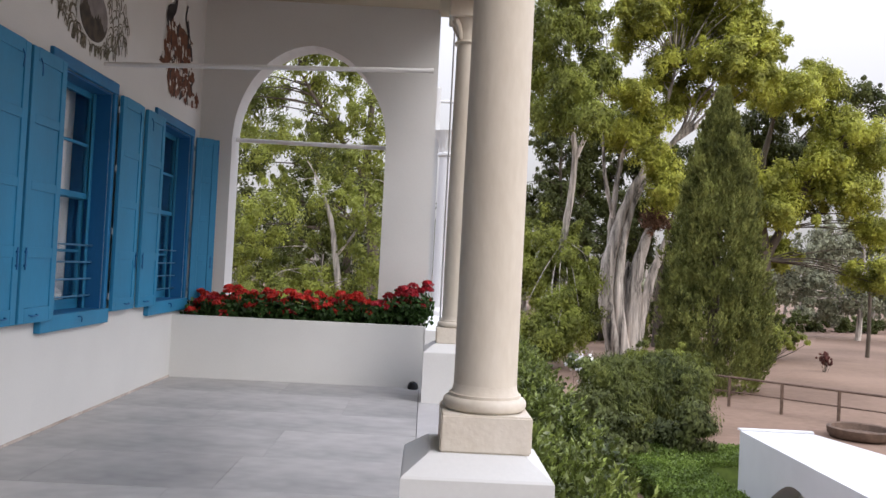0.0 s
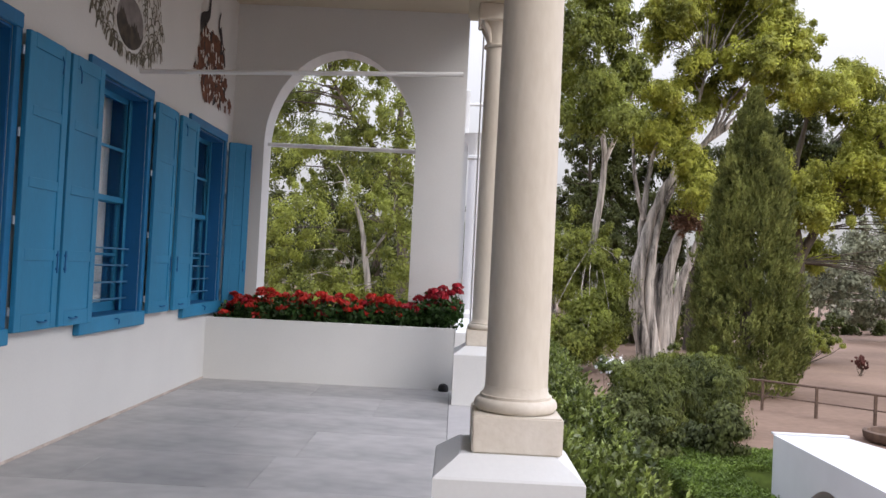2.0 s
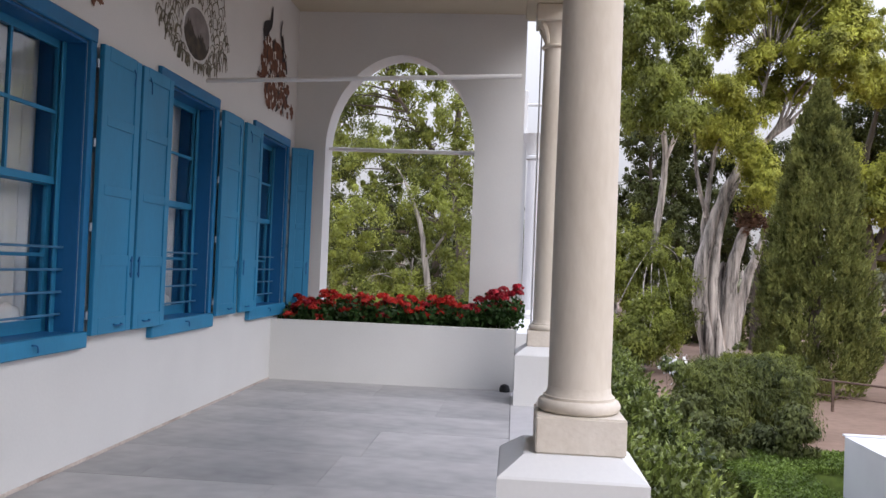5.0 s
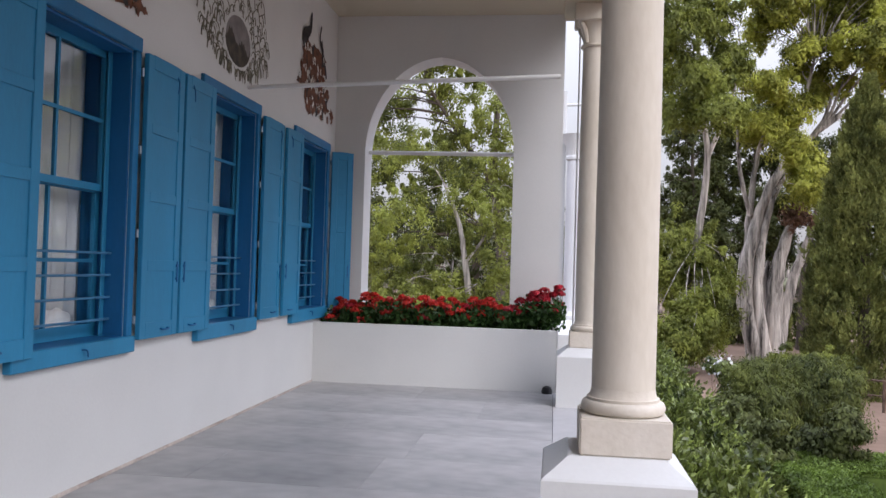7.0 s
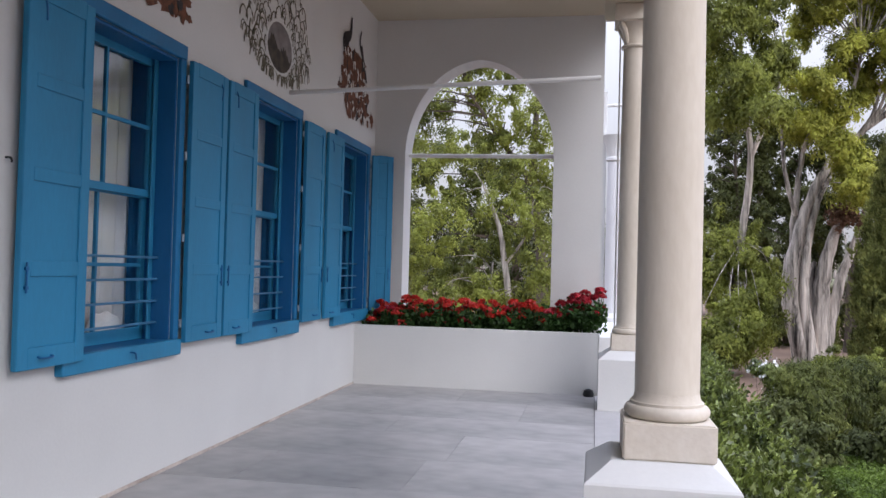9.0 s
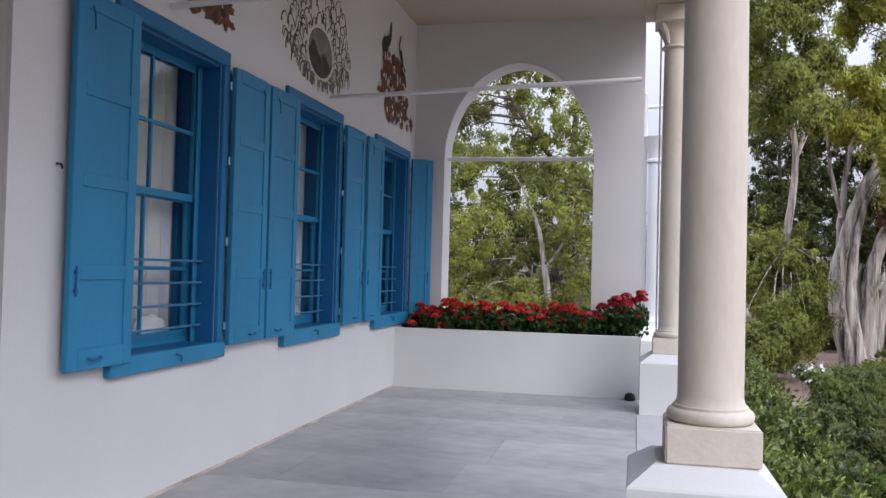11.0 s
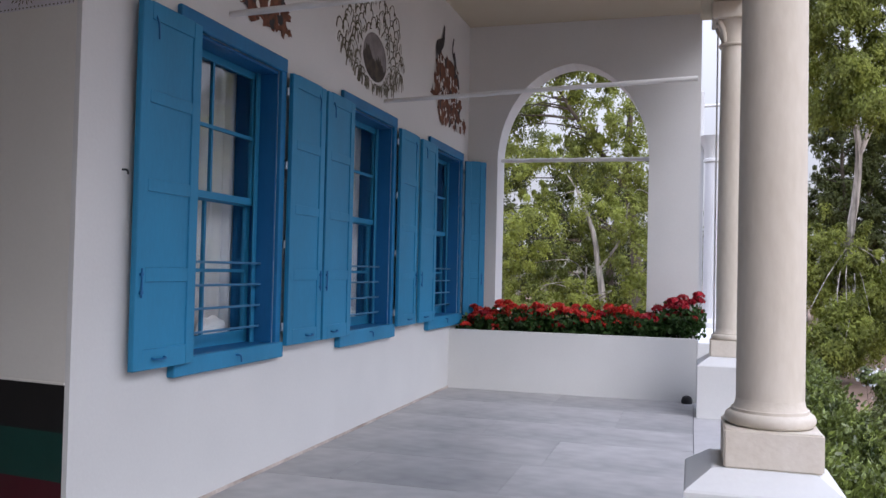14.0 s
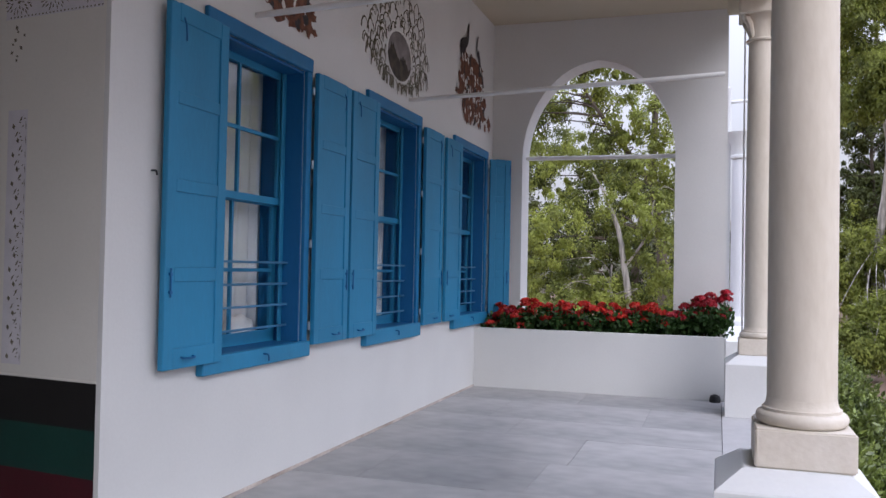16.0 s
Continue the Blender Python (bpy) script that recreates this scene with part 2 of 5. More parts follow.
def bend(points, steps=4, wobble=0.0, seed=0):
    """A smooth line through a few points, with a little wander."""
    rnd = random.Random(seed)
    pts = [Vector(p) for p in points]
    out = []
    for i in range(len(pts) - 1):
        p0, p1, p2, p3 = pts[max(i - 1, 0)], pts[i], pts[i + 1], pts[min(i + 2, len(pts) - 1)]
        for s in range(steps):
            t = s / steps
            q = 0.5 * ((2 * p1) + (p2 - p0) * t + (2 * p0 - 5 * p1 + 4 * p2 - p3) * t * t + (3 * p1 - p0 - 3 * p2 + p3) * t ** 3)
            out.append(q + Vector((rnd.uniform(-1, 1), rnd.uniform(-1, 1), 0)) * wobble)
    return out + [pts[-1]]


def leaf_mesh(name, centers, axes, length, width, rng, normals=None):
    """One mesh of many small leaves, each folded a little along its rib."""
    n = len(centers)
    axes = axes / np.linalg.norm(axes, axis=1, keepdims=True)
    side = np.cross(axes, rng.normal(size=(n, 3)) if normals is None else normals / np.linalg.norm(normals, axis=1, keepdims=True) + rng.normal(size=(n, 3)) * 0.3)
    side /= np.linalg.norm(side, axis=1, keepdims=True)
    L = (length * rng.uniform(0.6, 1.3, n))[:, None]
    Wd = (width * rng.uniform(0.7, 1.3, n))[:, None]
    co = np.empty((n, 4, 3))
    co[:, 0], co[:, 2] = centers - axes * L / 2, centers + axes * L / 2
    co[:, 1], co[:, 3] = centers + side * Wd / 2 - axes * L * 0.08, centers - side * Wd / 2 - axes * L * 0.08
    me = bpy.data.meshes.new(name)
    me.vertices.add(4 * n)
    me.vertices.foreach_set("co", co.astype(np.float32).ravel())
    me.loops.add(4 * n)
    me.loops.foreach_set("vertex_index", np.arange(4 * n, dtype=np.int32))
    me.polygons.add(n)
    me.polygons.foreach_set("loop_start", np.arange(0, 4 * n, 4, dtype=np.int32))
    me.update()
    me.validate()
    return me


def leaves(name, me, material, parent=None, label=""):
    me.materials.append(M[material])
    ob = new(name, me)
    if parent is not None:
        ob.parent = parent
    if label:
        ob["label"] = label
    return ob


def crown_points(blobs, clumps, per, spread, rng, droop=0.8, shell=0.55):
    """Leaf centres in hanging clumps round the outside of flattened blobs (x, y, z, half width, half height), with the way each leaf faces."""
    vol = np.array([b[3] * b[3] * b[4] for b in blobs]) ** 0.6
    counts = np.maximum(4, (clumps * vol / vol.sum()).astype(int))
    out, tips, face = [], [], []
    for (x, y, z, rx, rz), k in zip(blobs, counts):
        d = rng.normal(size=(k, 3))
        d /= np.linalg.norm(d, axis=1, keepdims=True)
        rad = np.where(rng.random((k, 1)) < 0.2, rng.uniform(1.0, 1.45, (k, 1)), rng.uniform(shell, 1.12, (k, 1)))
        c = np.array([x, y, z]) + d * rad * np.array([rx, rx, rz])
        tips.append(c)
        size = spread * rng.uniform(0.4, 1.25, (k, 1, 1)) * np.where(rad > 1.12, 0.6, 1.0)[:, :, None]
        o = rng.normal(size=(k, per, 3))
        o /= np.linalg.norm(o, axis=2, keepdims=True)
        off = o * size * rng.uniform(0.35, 1.0, (k, per, 1)) * np.array([0.85, 0.85, 0.6])
        off[:, :, 2] -= droop * size[:, :, 0] * rng.random((k, per)) ** 2 * 0.9
        out.append((c[:, None, :] + off).reshape(-1, 3))
        face.append((0.95 * o + 0.55 * d[:, None, :] + np.array([0, 0, 0.45])).reshape(-1, 3))
    return np.concatenate(out), np.concatenate(tips), np.concatenate(face)


def hang(face, rng, droop):
    """Leaf axes that lie across the way the leaf faces and hang down a little."""
    a = rng.normal(size=face.shape) + np.array([0, 0, -1.2 * droop])
    n = face / np.linalg.norm(face, axis=1, keepdims=True)
    return a - 0.75 * n * (a * n).sum(1, keepdims=True) + 1e-6


def tree(name, label, stems, blobs, clumps, per, spread, leaf, leaf_w, leaf_mat, bark, seed, twigs=60, droop=0.8, group="", twig=1.0):
    """A tree: stems are (points, radii); thin twigs run from the stems to the leaf clumps."""
    rng = np.random.default_rng(seed)
    base = stems[0][0][0]
    t = thing(name, label, "tree", base, group)
    inv = Vector(base)
    bm = bmesh.new()
    joints = []
    for i, (pts, radii) in enumerate(stems):
        line = bend(pts, 5, 0.03 * radii[0] / 0.3, seed + i)
        rr = [float(np.interp(k / (len(line) - 1), np.linspace(0, 1, len(radii)), radii)) for k in range(len(line))]
        tube([p - inv for p in line], rr, 10, bm)
        joints += line[len(line) // 3:]
    pts, tips, face = crown_points(blobs, clumps, per, spread, rng, droop)
    pick = rng.choice(len(tips), min(twigs, len(tips)), replace=False)
    for i in pick:
        tip = Vector(tips[i])
        j = min(joints, key=lambda q: (q - tip).length + max(0.0, q.z - tip.z) * 2)
        mid = (j + tip) / 2 + Vector((rng.normal() * 0.3, rng.normal() * 0.3, 0.35))
        tube([p - inv for p in bend([j, mid, tip], 3)], [q * twig for q in (0.09, 0.075, 0.06, 0.05, 0.04, 0.03, 0.02)], 5, bm)
    smooth(part("trunk", bm, bark, t))
    leaves("crown", leaf_mesh("crown", pts - np.array(base), hang(face, rng, droop), leaf, leaf_w, rng, face), leaf_mat, t)
    return t


# ---- setting: ground, floor, walls ----
GROUND = -3.6
bm = bmesh.new()
N = 60
grid = {}
for i in range(N + 1):
    for j in range(N + 1):
        u, v = (i / N * 2 - 1), (j / N * 2 - 1)
        x, y = 8 + 900 * u * abs(u) ** 1.5, 20 + 900 * v * abs(v) ** 1.5
        z = GROUND + (0.12 * noise.noise(Vector((x * 0.08, y * 0.08, 0))) if abs(x) < 200 and y > 12 else 0)
        grid[i, j] = bm.verts.new((x, y, z))
for i in range(N):
    for j in range(N):
        bm.faces.new((grid[i, j], grid[i + 1, j], grid[i + 1, j + 1], grid[i, j + 1]))
tagged(smooth(part("ground", bm, "ground")), "dry reddish brown earth round the garden", "ground", kind="structure")

# house storey below the balcony, and the balcony's slab
tagged(part("wall_below", box(-5.2, 3.55, -14.0, 1.35, GROUND, -0.30), "plaster"), "white limewashed wall of the storey below", "wall", kind="structure")
tagged(part("balcony_slab", box(-0.4, 3.58, -14.0, 1.40, -0.30, -0.022), "joint"), "grey slab under the marble paving of the balcony", "floor", kind="structure")

# left wall with three window openings
WALL_T, CEIL = 0.42, 4.80
WINDOWS = ((-5.94, -4.72), (-3.51, -2.26), (-0.97, 0.36))
W_Z0, W_Z1 = 0.92, 2.93


def grid_wall(ys, zs, holes, x0, x1):
    """A wall between x0 and x1 as a grid of cells, open where holes says so, with closed reveals."""
    bm = bmesh.new()
    vs = {}

    def v(x, y, z):
        k = (round(x, 4), round(y, 4), round(z, 4))
        if k not in vs:
            vs[k] = bm.verts.new(k)
        return vs[k]
    ny, nz = len(ys) - 1, len(zs) - 1
    solid = lambda i, j: 0 <= i < ny and 0 <= j < nz and not holes(i, j)
    for i in range(ny):
        for j in range(nz):
            if not solid(i, j):
                continue
            a, b, c, d = ys[i], ys[i + 1], zs[j], zs[j + 1]
            bm.faces.new((v(x1, a, c), v(x1, b, c), v(x1, b, d), v(x1, a, d)))
            bm.faces.new((v(x0, a, c), v(x0, a, d), v(x0, b, d), v(x0, b, c)))
            if not solid(i - 1, j):
                bm.faces.new((v(x0, a, c), v(x1, a, c), v(x1, a, d), v(x0, a, d)))
            if not solid(i + 1, j):
                bm.faces.new((v(x0, b, c), v(x0, b, d), v(x1, b, d), v(x1, b, c)))
            if not solid(i, j - 1):
                bm.faces.new((v(x0, a, c), v(x0, b, c), v(x1, b, c), v(x1, a, c)))
            if not solid(i, j + 1):
                bm.faces.new((v(x0, a, d), v(x1, a, d), v(x1, b, d), v(x0, b, d)))
    return bm


JAMB = -6.82
ys = [JAMB + 0.22, *[q for w in WINDOWS for q in w], 0.75]
tagged(part("wall_west", grid_wall(ys, [-0.02, W_Z0, W_Z1, CEIL], lambda i, j: j == 1 and i in (1, 3, 5), -WALL_T, 0.0), "plaster"),
       "white limewashed house wall with three tall window openings", "wall", kind="structure")

tagged(part("baseboard", box(-0.01, 0.009, JAMB, -0.002, -0.02, 0.022, 0.003), "mortar"), "thin stained mortar line along the foot of the wall", "trim", kind="structure")
# splayed return wall into the hall, with painted dado bands
tagged(part("wall_jamb", box(-0.03, 0.0, JAMB, JAMB + 0.22, -0.02, CEIL), "plaster"), "white corner of the house wall beside the hall", "wall", kind="structure")
hall = thing("wall_return", "grey white hall wall with black, green and maroon painted dado", "wall", (-0.03, JAMB, 0))
hall["kind"] = "structure"
SPLAY = pose(0, 0, 0, 0, 0, -7)


def splay_box(name, x0, x1, y0, y1, z0, z1, material, label="", bevel=0.0):
    c, s = math.cos(radians(7)), math.sin(radians(7))
    bm = bmesh.new()
    plan = [(0.0, y0), (x0 * c, y0 - x0 * s), (x0 * c, 0.22 - x0 * s), (0.0, 0.22)]
    low, high = [bm.verts.new((px, py, z0)) for px, py in plan], [bm.verts.new((px, py, z1)) for px, py in plan]
    for i in range(4):
        j = (i + 1) % 4
        bm.faces.new((low[i], low[j], high[j], high[i]))
    bm.faces.new(low[::-1])
    bm.faces.new(high)
    bmesh.ops.recalc_face_normals(bm, faces=bm.faces[:])
    return part(name, bm, material, hall, label)


splay_box("wall_panel", -3.2, 0, 0.0, 0.12, 0.878, CEIL, "niche")
splay_box("dado_strip", -3.2, 0, 0.0, 0.11, 0.63, 0.868, "black_dado", "black painted dado band")
splay_box("dado_strip", -3.2, 0, 0.0, 0.11, 0.385, 0.63, "green_dado", "dark green painted dado band")
splay_box("dado_strip", -3.2, 0, 0.0, 0.11, -0.02, 0.385, "red_dado", "maroon painted dado band")
splay_box("dado_cap", -3.2, 0, -0.006, 0.0, 0.868, 0.878, "niche", "thin pale moulding over the dado")
rnd = random.Random(5)
bm = bmesh.new()


def fleck(bm, cx, cz, w, h, turn, y=-0.003):
    c, s = math.cos(turn), math.sin(turn)
    q = [(-w, 0), (0, -h), (w, 0), (0, h)]
    vs = [bm.verts.new((cx + a * c - b * s, y, cz + a * s + b * c)) for a, b in q]
    bm.faces.new(vs)


# a border of paired flecks runs up the wall, a frieze of leaf rosettes along the top
for k in range(17):
    z = 0.97 + k * 0.077
    fleck(bm, -0.655 + (0.035 if k % 2 else 0.0), z, 0.012, 0.017, 0.3)
    fleck(bm, -0.63 + (0.0 if k % 2 else 0.03), z + 0.036, 0.006, 0.022, -0.6)
    for j in range(3):
        fleck(bm, -0.60 + rnd.uniform(-0.012, 0.03), z + 0.02 * j, 0.010, 0.004, rnd.uniform(-0.4, 0.8))
    fleck(bm, -0.56, z, 0.003, 0.026, 0.05)
for k in range(9):
    fleck(bm, -0.64 + rnd.uniform(-0.05, 0.05), 2.56 + 0.022 * k, rnd.uniform(0.008, 0.018), rnd.uniform(0.005, 0.012), rnd.uniform(0, 3))
for cx, r0 in ((-0.64, 0.11), (-0.37, 0.105), (-0.10, 0.085)):
    for j in range(34):
        a, r = j * 2.399, r0 * (0.25 + 0.75 * (j / 34) ** 0.5)
        fleck(bm, cx + r * math.cos(a), 2.875 + 0.62 * r * math.sin(a), rnd.uniform(0.010, 0.021), rnd.uniform(0.003, 0.006), a + rnd.uniform(-0.3, 0.3))
    fleck(bm, cx, 2.875, 0.016, 0.010, 0.2)
for j in range(26):
    fleck(bm, -0.70 + 0.027 * j, 2.795, 0.007, 0.006, 0.0)
st = part("stencil", bm, "ink_soft", hall, "grey stencilled border of leaves")
st.matrix_basis = SPLAY
bm = bmesh.new()
for x0, x1, z0, z1 in ((-0.70, -0.55, 0.93, 2.29), (-0.74, -0.02, 2.785, 2.97)):
    bm.faces.new([bm.verts.new((x, -0.0015, z)) for x, z in ((x0, z0), (x1, z0), (x1, z1), (x0, z1))])
st = part("stencil_ground", bm, "lilac", hall, "pale lilac ground of the stencilled border")
st.matrix_basis = SPLAY

# end wall with the pointed arch
AX0, AX1, A_SILL, A_SPRING, A_APEX = 0.42, 2.40, 0.62, 2.98, 4.245
EY0, EY1, EX1 = 0.75, 1.17, 3.03


def arch_line(x0, x1, zs, za, n=14):
    """A slightly pointed arch, from the left springing over the apex to the right one."""
    mid, a, h = (x0 + x1) / 2, (x1 - x0) / 2, za - zs
    pts = []
    for k in range(2 * n + 1):
        u = k / n - 1
        th = math.pi / 2 * (1 - abs(u))
        x = a * math.cos(th) ** 0.94
        z = zs + h * (0.93 * math.sin(th) ** 1.02 + 0.07 * (1 - x / a))
        pts.append((mid + math.copysign(x, u), z))
    return pts


def arch_wall(x0, x1, ax0, ax1, sill, spring, apex, z0, z1, y0, y1):
    bm = bmesh.new()
    line = [(ax0, sill)] + arch_line(ax0, ax1, spring, apex) + [(ax1, sill)]

    def prism(poly):
        f = [bm.verts.new((x, y0, z)) for x, z in poly]
        b = [bm.verts.new((x, y1, z)) for x, z in poly]
        bm.faces.new(f)
        bm.faces.new(b[::-1])
        return f, b
    prism([(x0, z0), (ax0, z0), (ax0, sill), (ax0, spring), (ax0, z1), (x0, z1)])
    prism([(ax1, z0), (x1, z0), (x1, z1), (ax1, z1), (ax1, spring), (ax1, sill)])
    prism([(ax0, z0), (ax1, z0), (ax1, sill), (ax0, sill)])
    top = arch_line(ax0, ax1, spring, apex)
    for (xa, za), (xb, zb) in zip(top, top[1:]):
        prism([(xa, za), (xb, zb), (xb, z1), (xa, z1)])
    loop = line + [(ax0, sill)]
    for (xa, za), (xb, zb) in zip(loop, loop[1:]):
        bm.faces.new([bm.verts.new(c) for c in ((xa, y0, za), (xa, y1, za), (xb, y1, zb), (xb, y0, zb))])
    for a, b in (((x0, z0), (x0, z1)), ((x1, z0), (x1, z1)), ((x0, z1), (x1, z1)), ((x0, z0), (x1, z0))):
        bm.faces.new([bm.verts.new(c) for c in ((a[0], y0, a[1]), (b[0], y0, b[1]), (b[0], y1, b[1]), (a[0], y1, a[1]))])
    bmesh.ops.remove_doubles(bm, verts=bm.verts[:], dist=0.0005)
    bmesh.ops.recalc_face_normals(bm, faces=bm.faces[:])
    return bm


tagged(part("wall_north", arch_wall(-WALL_T, EX1, AX0, AX1, A_SILL, A_SPRING, A_APEX, -0.02, CEIL, EY0, EY1), "plaster"),
       "white limewashed end wall with a tall pointed arch", "wall", kind="structure")
tagged(part("ceiling", box(-WALL_T, 3.55, -14.0, 1.05, CEIL, CEIL + 0.25), "ceiling"), "plain limewashed balcony ceiling, shade and warm bounce put in its colour", "ceiling", kind="structure")
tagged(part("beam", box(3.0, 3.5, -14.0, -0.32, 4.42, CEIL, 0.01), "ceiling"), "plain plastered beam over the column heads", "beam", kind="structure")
tagged(part("wall_south", box(-5.2, 3.55, -14.3, -14.0, -0.3, CEIL), "plaster"), "plain white wall closing the balcony", "wall", kind="structure")
tagged(part("hall_floor", box(-5.2, -0.4, -14.0, -6.3, -0.2, -0.01), "joint"), "plain stone floor of the hall", "floor", kind="structure")
tagged(part("hall_wall", box(-5.2, -5.0, -14.0, 1.3, -0.2, CEIL), "niche"), "plain inner wall of the house", "wall", kind="structure")
tagged(part("hall_ceiling", box(-5.2, -WALL_T, -14.0, 1.33, CEIL, CEIL + 0.2), "niche"), "plain inner ceiling of the house", "ceiling", kind="structure")
tagged(part("room_partition", box(-5.0, -WALL_T - 0.004, 0.9, 1.1, -0.2, CEIL), "room"), "partition wall behind the windows, shade put in its grey", "wall", kind="structure")
tagged(part("room_floor", box(-5.0, -WALL_T, -5.6, 0.9, -0.2, 0.0), "room"), "floor of the room behind the windows, shade put in its grey", "floor", kind="structure")

# flower box wall in front of the arch
bm = box(-0.03, 3.02, 0.0, 0.12, -0.04, 0.74, 0.012, segs=2)
planter = thing("planter_box", "long white plastered planter wall below the arch", "planter", (1.5, 0, 0))
ob = part("planter_front", bm, "plaster", planter)
ob.location = (-1.5, 0, 0)
ob = part("planter_soil", box(0.004, 2.98, 0.12, 0.746, 0.0, 0.60), "soil", planter, "dark damp planting soil")
ob.location = (-1.5, 0, 0)
ob = part("planter_end", box(3.022, 3.032, 0.003, 0.746, -0.02, 0.735, 0.01), "plaster", planter)
ob.location = (-1.5, 0, 0)

# floor edge strip and marble slabs come last; the plinths, pedestals and columns


def column(at, cap_z):
    x, y = at
    c = thing("column", "round pale limestone column on a moulded base and pedestal", "column", (x, y, 0.655), "balcony columns")
    ped = part("pedestal", box(-0.208, 0.208, -0.208, 0.208, -0.022, 0.15, 0.008, segs=2), "stone_base", c, "square limestone pedestal block")
    r = 0.150
    prof = [(0.184, 0.15)] + [(0.173 + 0.026 * math.cos(math.pi * (k / 10 - 0.5)), 0.181 - 0.031 * math.cos(math.pi * k / 10)) for k in range(11)]
    prof += [(0.171, 0.213), (0.171, 0.226), (0.163, 0.228), (0.155, 0.242), (r, 0.27)]
    smooth(part("base", lathe(prof, 48), "stone_base", c, "rounded torus moulding"))
    h = cap_z - 0.655
    shaft = [(r, 0.27), (r, 0.27 + (h - 0.27) * 0.3), (r - 0.004, 0.27 + (h - 0.27) * 0.6), (r - 0.016, h)]
    smooth(part("shaft", lathe(shaft, 48), "stone", c))
    q = r - 0.016
    ring = [(q, h), (q + 0.022, h + 0.006), (q + 0.028, h + 0.02), (q + 0.022, h + 0.034), (q, h + 0.04)]
    smooth(part("neck_ring", lathe(ring, 40), "stone", c))
    bell = [(q, h + 0.04), (q + 0.003, h + 0.10), (q + 0.015, h + 0.17), (q + 0.045, h + 0.24), (q + 0.07, h + 0.272)]
    cap = smooth(part("capital", lathe(bell, 40), "stone", c, "bell shaped capital with corner leaves"))
    bm = bmesh.new()
    for k in range(4):
        a = math.pi / 4 + k * math.pi / 2
        ca, sa = math.cos(a), math.sin(a)
        tube([((q + o) * ca, (q + o) * sa, h + z) for o, z in ((0.004, 0.05), (0.02, 0.12), (0.05, 0.19), (0.095, 0.245), (0.12, 0.262), (0.115, 0.235))], [0.02, 0.028, 0.034, 0.034, 0.026, 0.012], 8, bm)
    smooth(part("leaf_volute", bm, "stone", cap))
    part("abacus", box(-0.235, 0.235, -0.235, 0.235, h + 0.272, 4.419 - 0.655, 0.012), "stone", c)
    return c


def plinth(x, y):
    """A square white plinth whose top slopes up to the pedestal."""
    p = thing("plinth", "square white plastered plinth with a sloping top", "plinth", (x, y, 0.0), "balcony plinths")
    sq = lambda h, z, bm: [bm.verts.new((sx * h, sy * h, z)) for sx, sy in ((-1, -1), (1, -1), (1, 1), (-1, 1))]
    for nm, rs in (("plinth_block", ((0.338, -0.25), (0.338, 0.54))), ("sloping_cap", ((0.338, 0.54), (0.330, 0.551), (0.222, 0.630), (0.213, 0.633)))):
        bm = bmesh.new()
        rings = [sq(h, z, bm) for h, z in rs]
        for a, b in zip(rings, rings[1:]):
            for i in range(4):
                bm.faces.new((a[i], a[(i + 1) % 4], b[(i + 1) % 4], b[i]))
        bm.faces.new(rings[-1])
        bm.faces.new(rings[0][::-1])
        part(nm, bm, "plaster", p)
    return p


for cx, cy, px in ((3.306, -6.14, 3.268), (3.355, -0.72, 3.355)):
    plinth(px, cy)
    column((cx, cy), 3.96)

# slim column, wall and tie rod of the next bay
far = thing("slim_column", "grey white column with a flared capital in the next bay", "column", (3.27, 5.0, 0.6))
smooth(part("shaft", lathe([(0.145, 0.16), (0.138, 1.5), (0.128, 2.84)], 28), "plaster_grey", far))
smooth(part("base", lathe([(0.19, 0.0), (0.195, 0.08), (0.165, 0.12), (0.145, 0.16)], 28), "plaster", far))
smooth(part("capital", lathe([(0.128, 2.84), (0.16, 2.86), (0.16, 2.90), (0.14, 2.92), (0.16, 3.1), (0.26, 3.3)], 28), "plaster", far))
tagged(part("wall_pier", box(2.98, 3.12, 5.2, 5.8, GROUND, 4.75, 0.01), "plaster"), "narrow white pier of the next bay", "wall", kind="structure")
tagged(part("terrace_wall", box(2.98, 3.5, 1.40, 5.8, GROUND, 0.60, 0.01), "plaster"), "white outer wall of the next bay", "wall", kind="structure")
smooth(tagged(part("downpipe", tube([(3.19, -0.5, 0.0), (3.19, -0.5, 2.0), (3.19, -0.5, 4.42)], 0.010, 10), "rod"), "thin white painted downpipe beside the column", "pipe"))


def tie_rod(a, b, r, label):
    return smooth(tagged(part("tie_rod", tube([a, b], r, 12), "rod"), label, "tie rod", "tie rods"))


tie_rod((-0.03, -2.50, 3.143), (2.975, -2.56, 3.235), 0.022, "long white painted iron tie rod across the balcony")
tie_rod((-0.03, -5.42, 3.14), (2.95, -5.48, 3.235), 0.022, "long white painted iron tie rod across the balcony")
tie_rod((0.30, 0.98, 3.00), (2.52, 0.98, 2.995), 0.028, "white painted iron tie rod at the arch springing")
tie_rod((3.04, 5.3, 4.50), (3.75, 5.3, 4.52), 0.03, "short white tie rod of the next bay")

# small black drain cap at the foot of the planter wall
smooth(tagged(part("drain_cap", lathe([(0.06, 0.0), (0.065, 0.03), (0.05, 0.075), (0.02, 0.09)], 20, 2.915, -0.075), "drain"), "small black drain cap on the floor", "drain"))


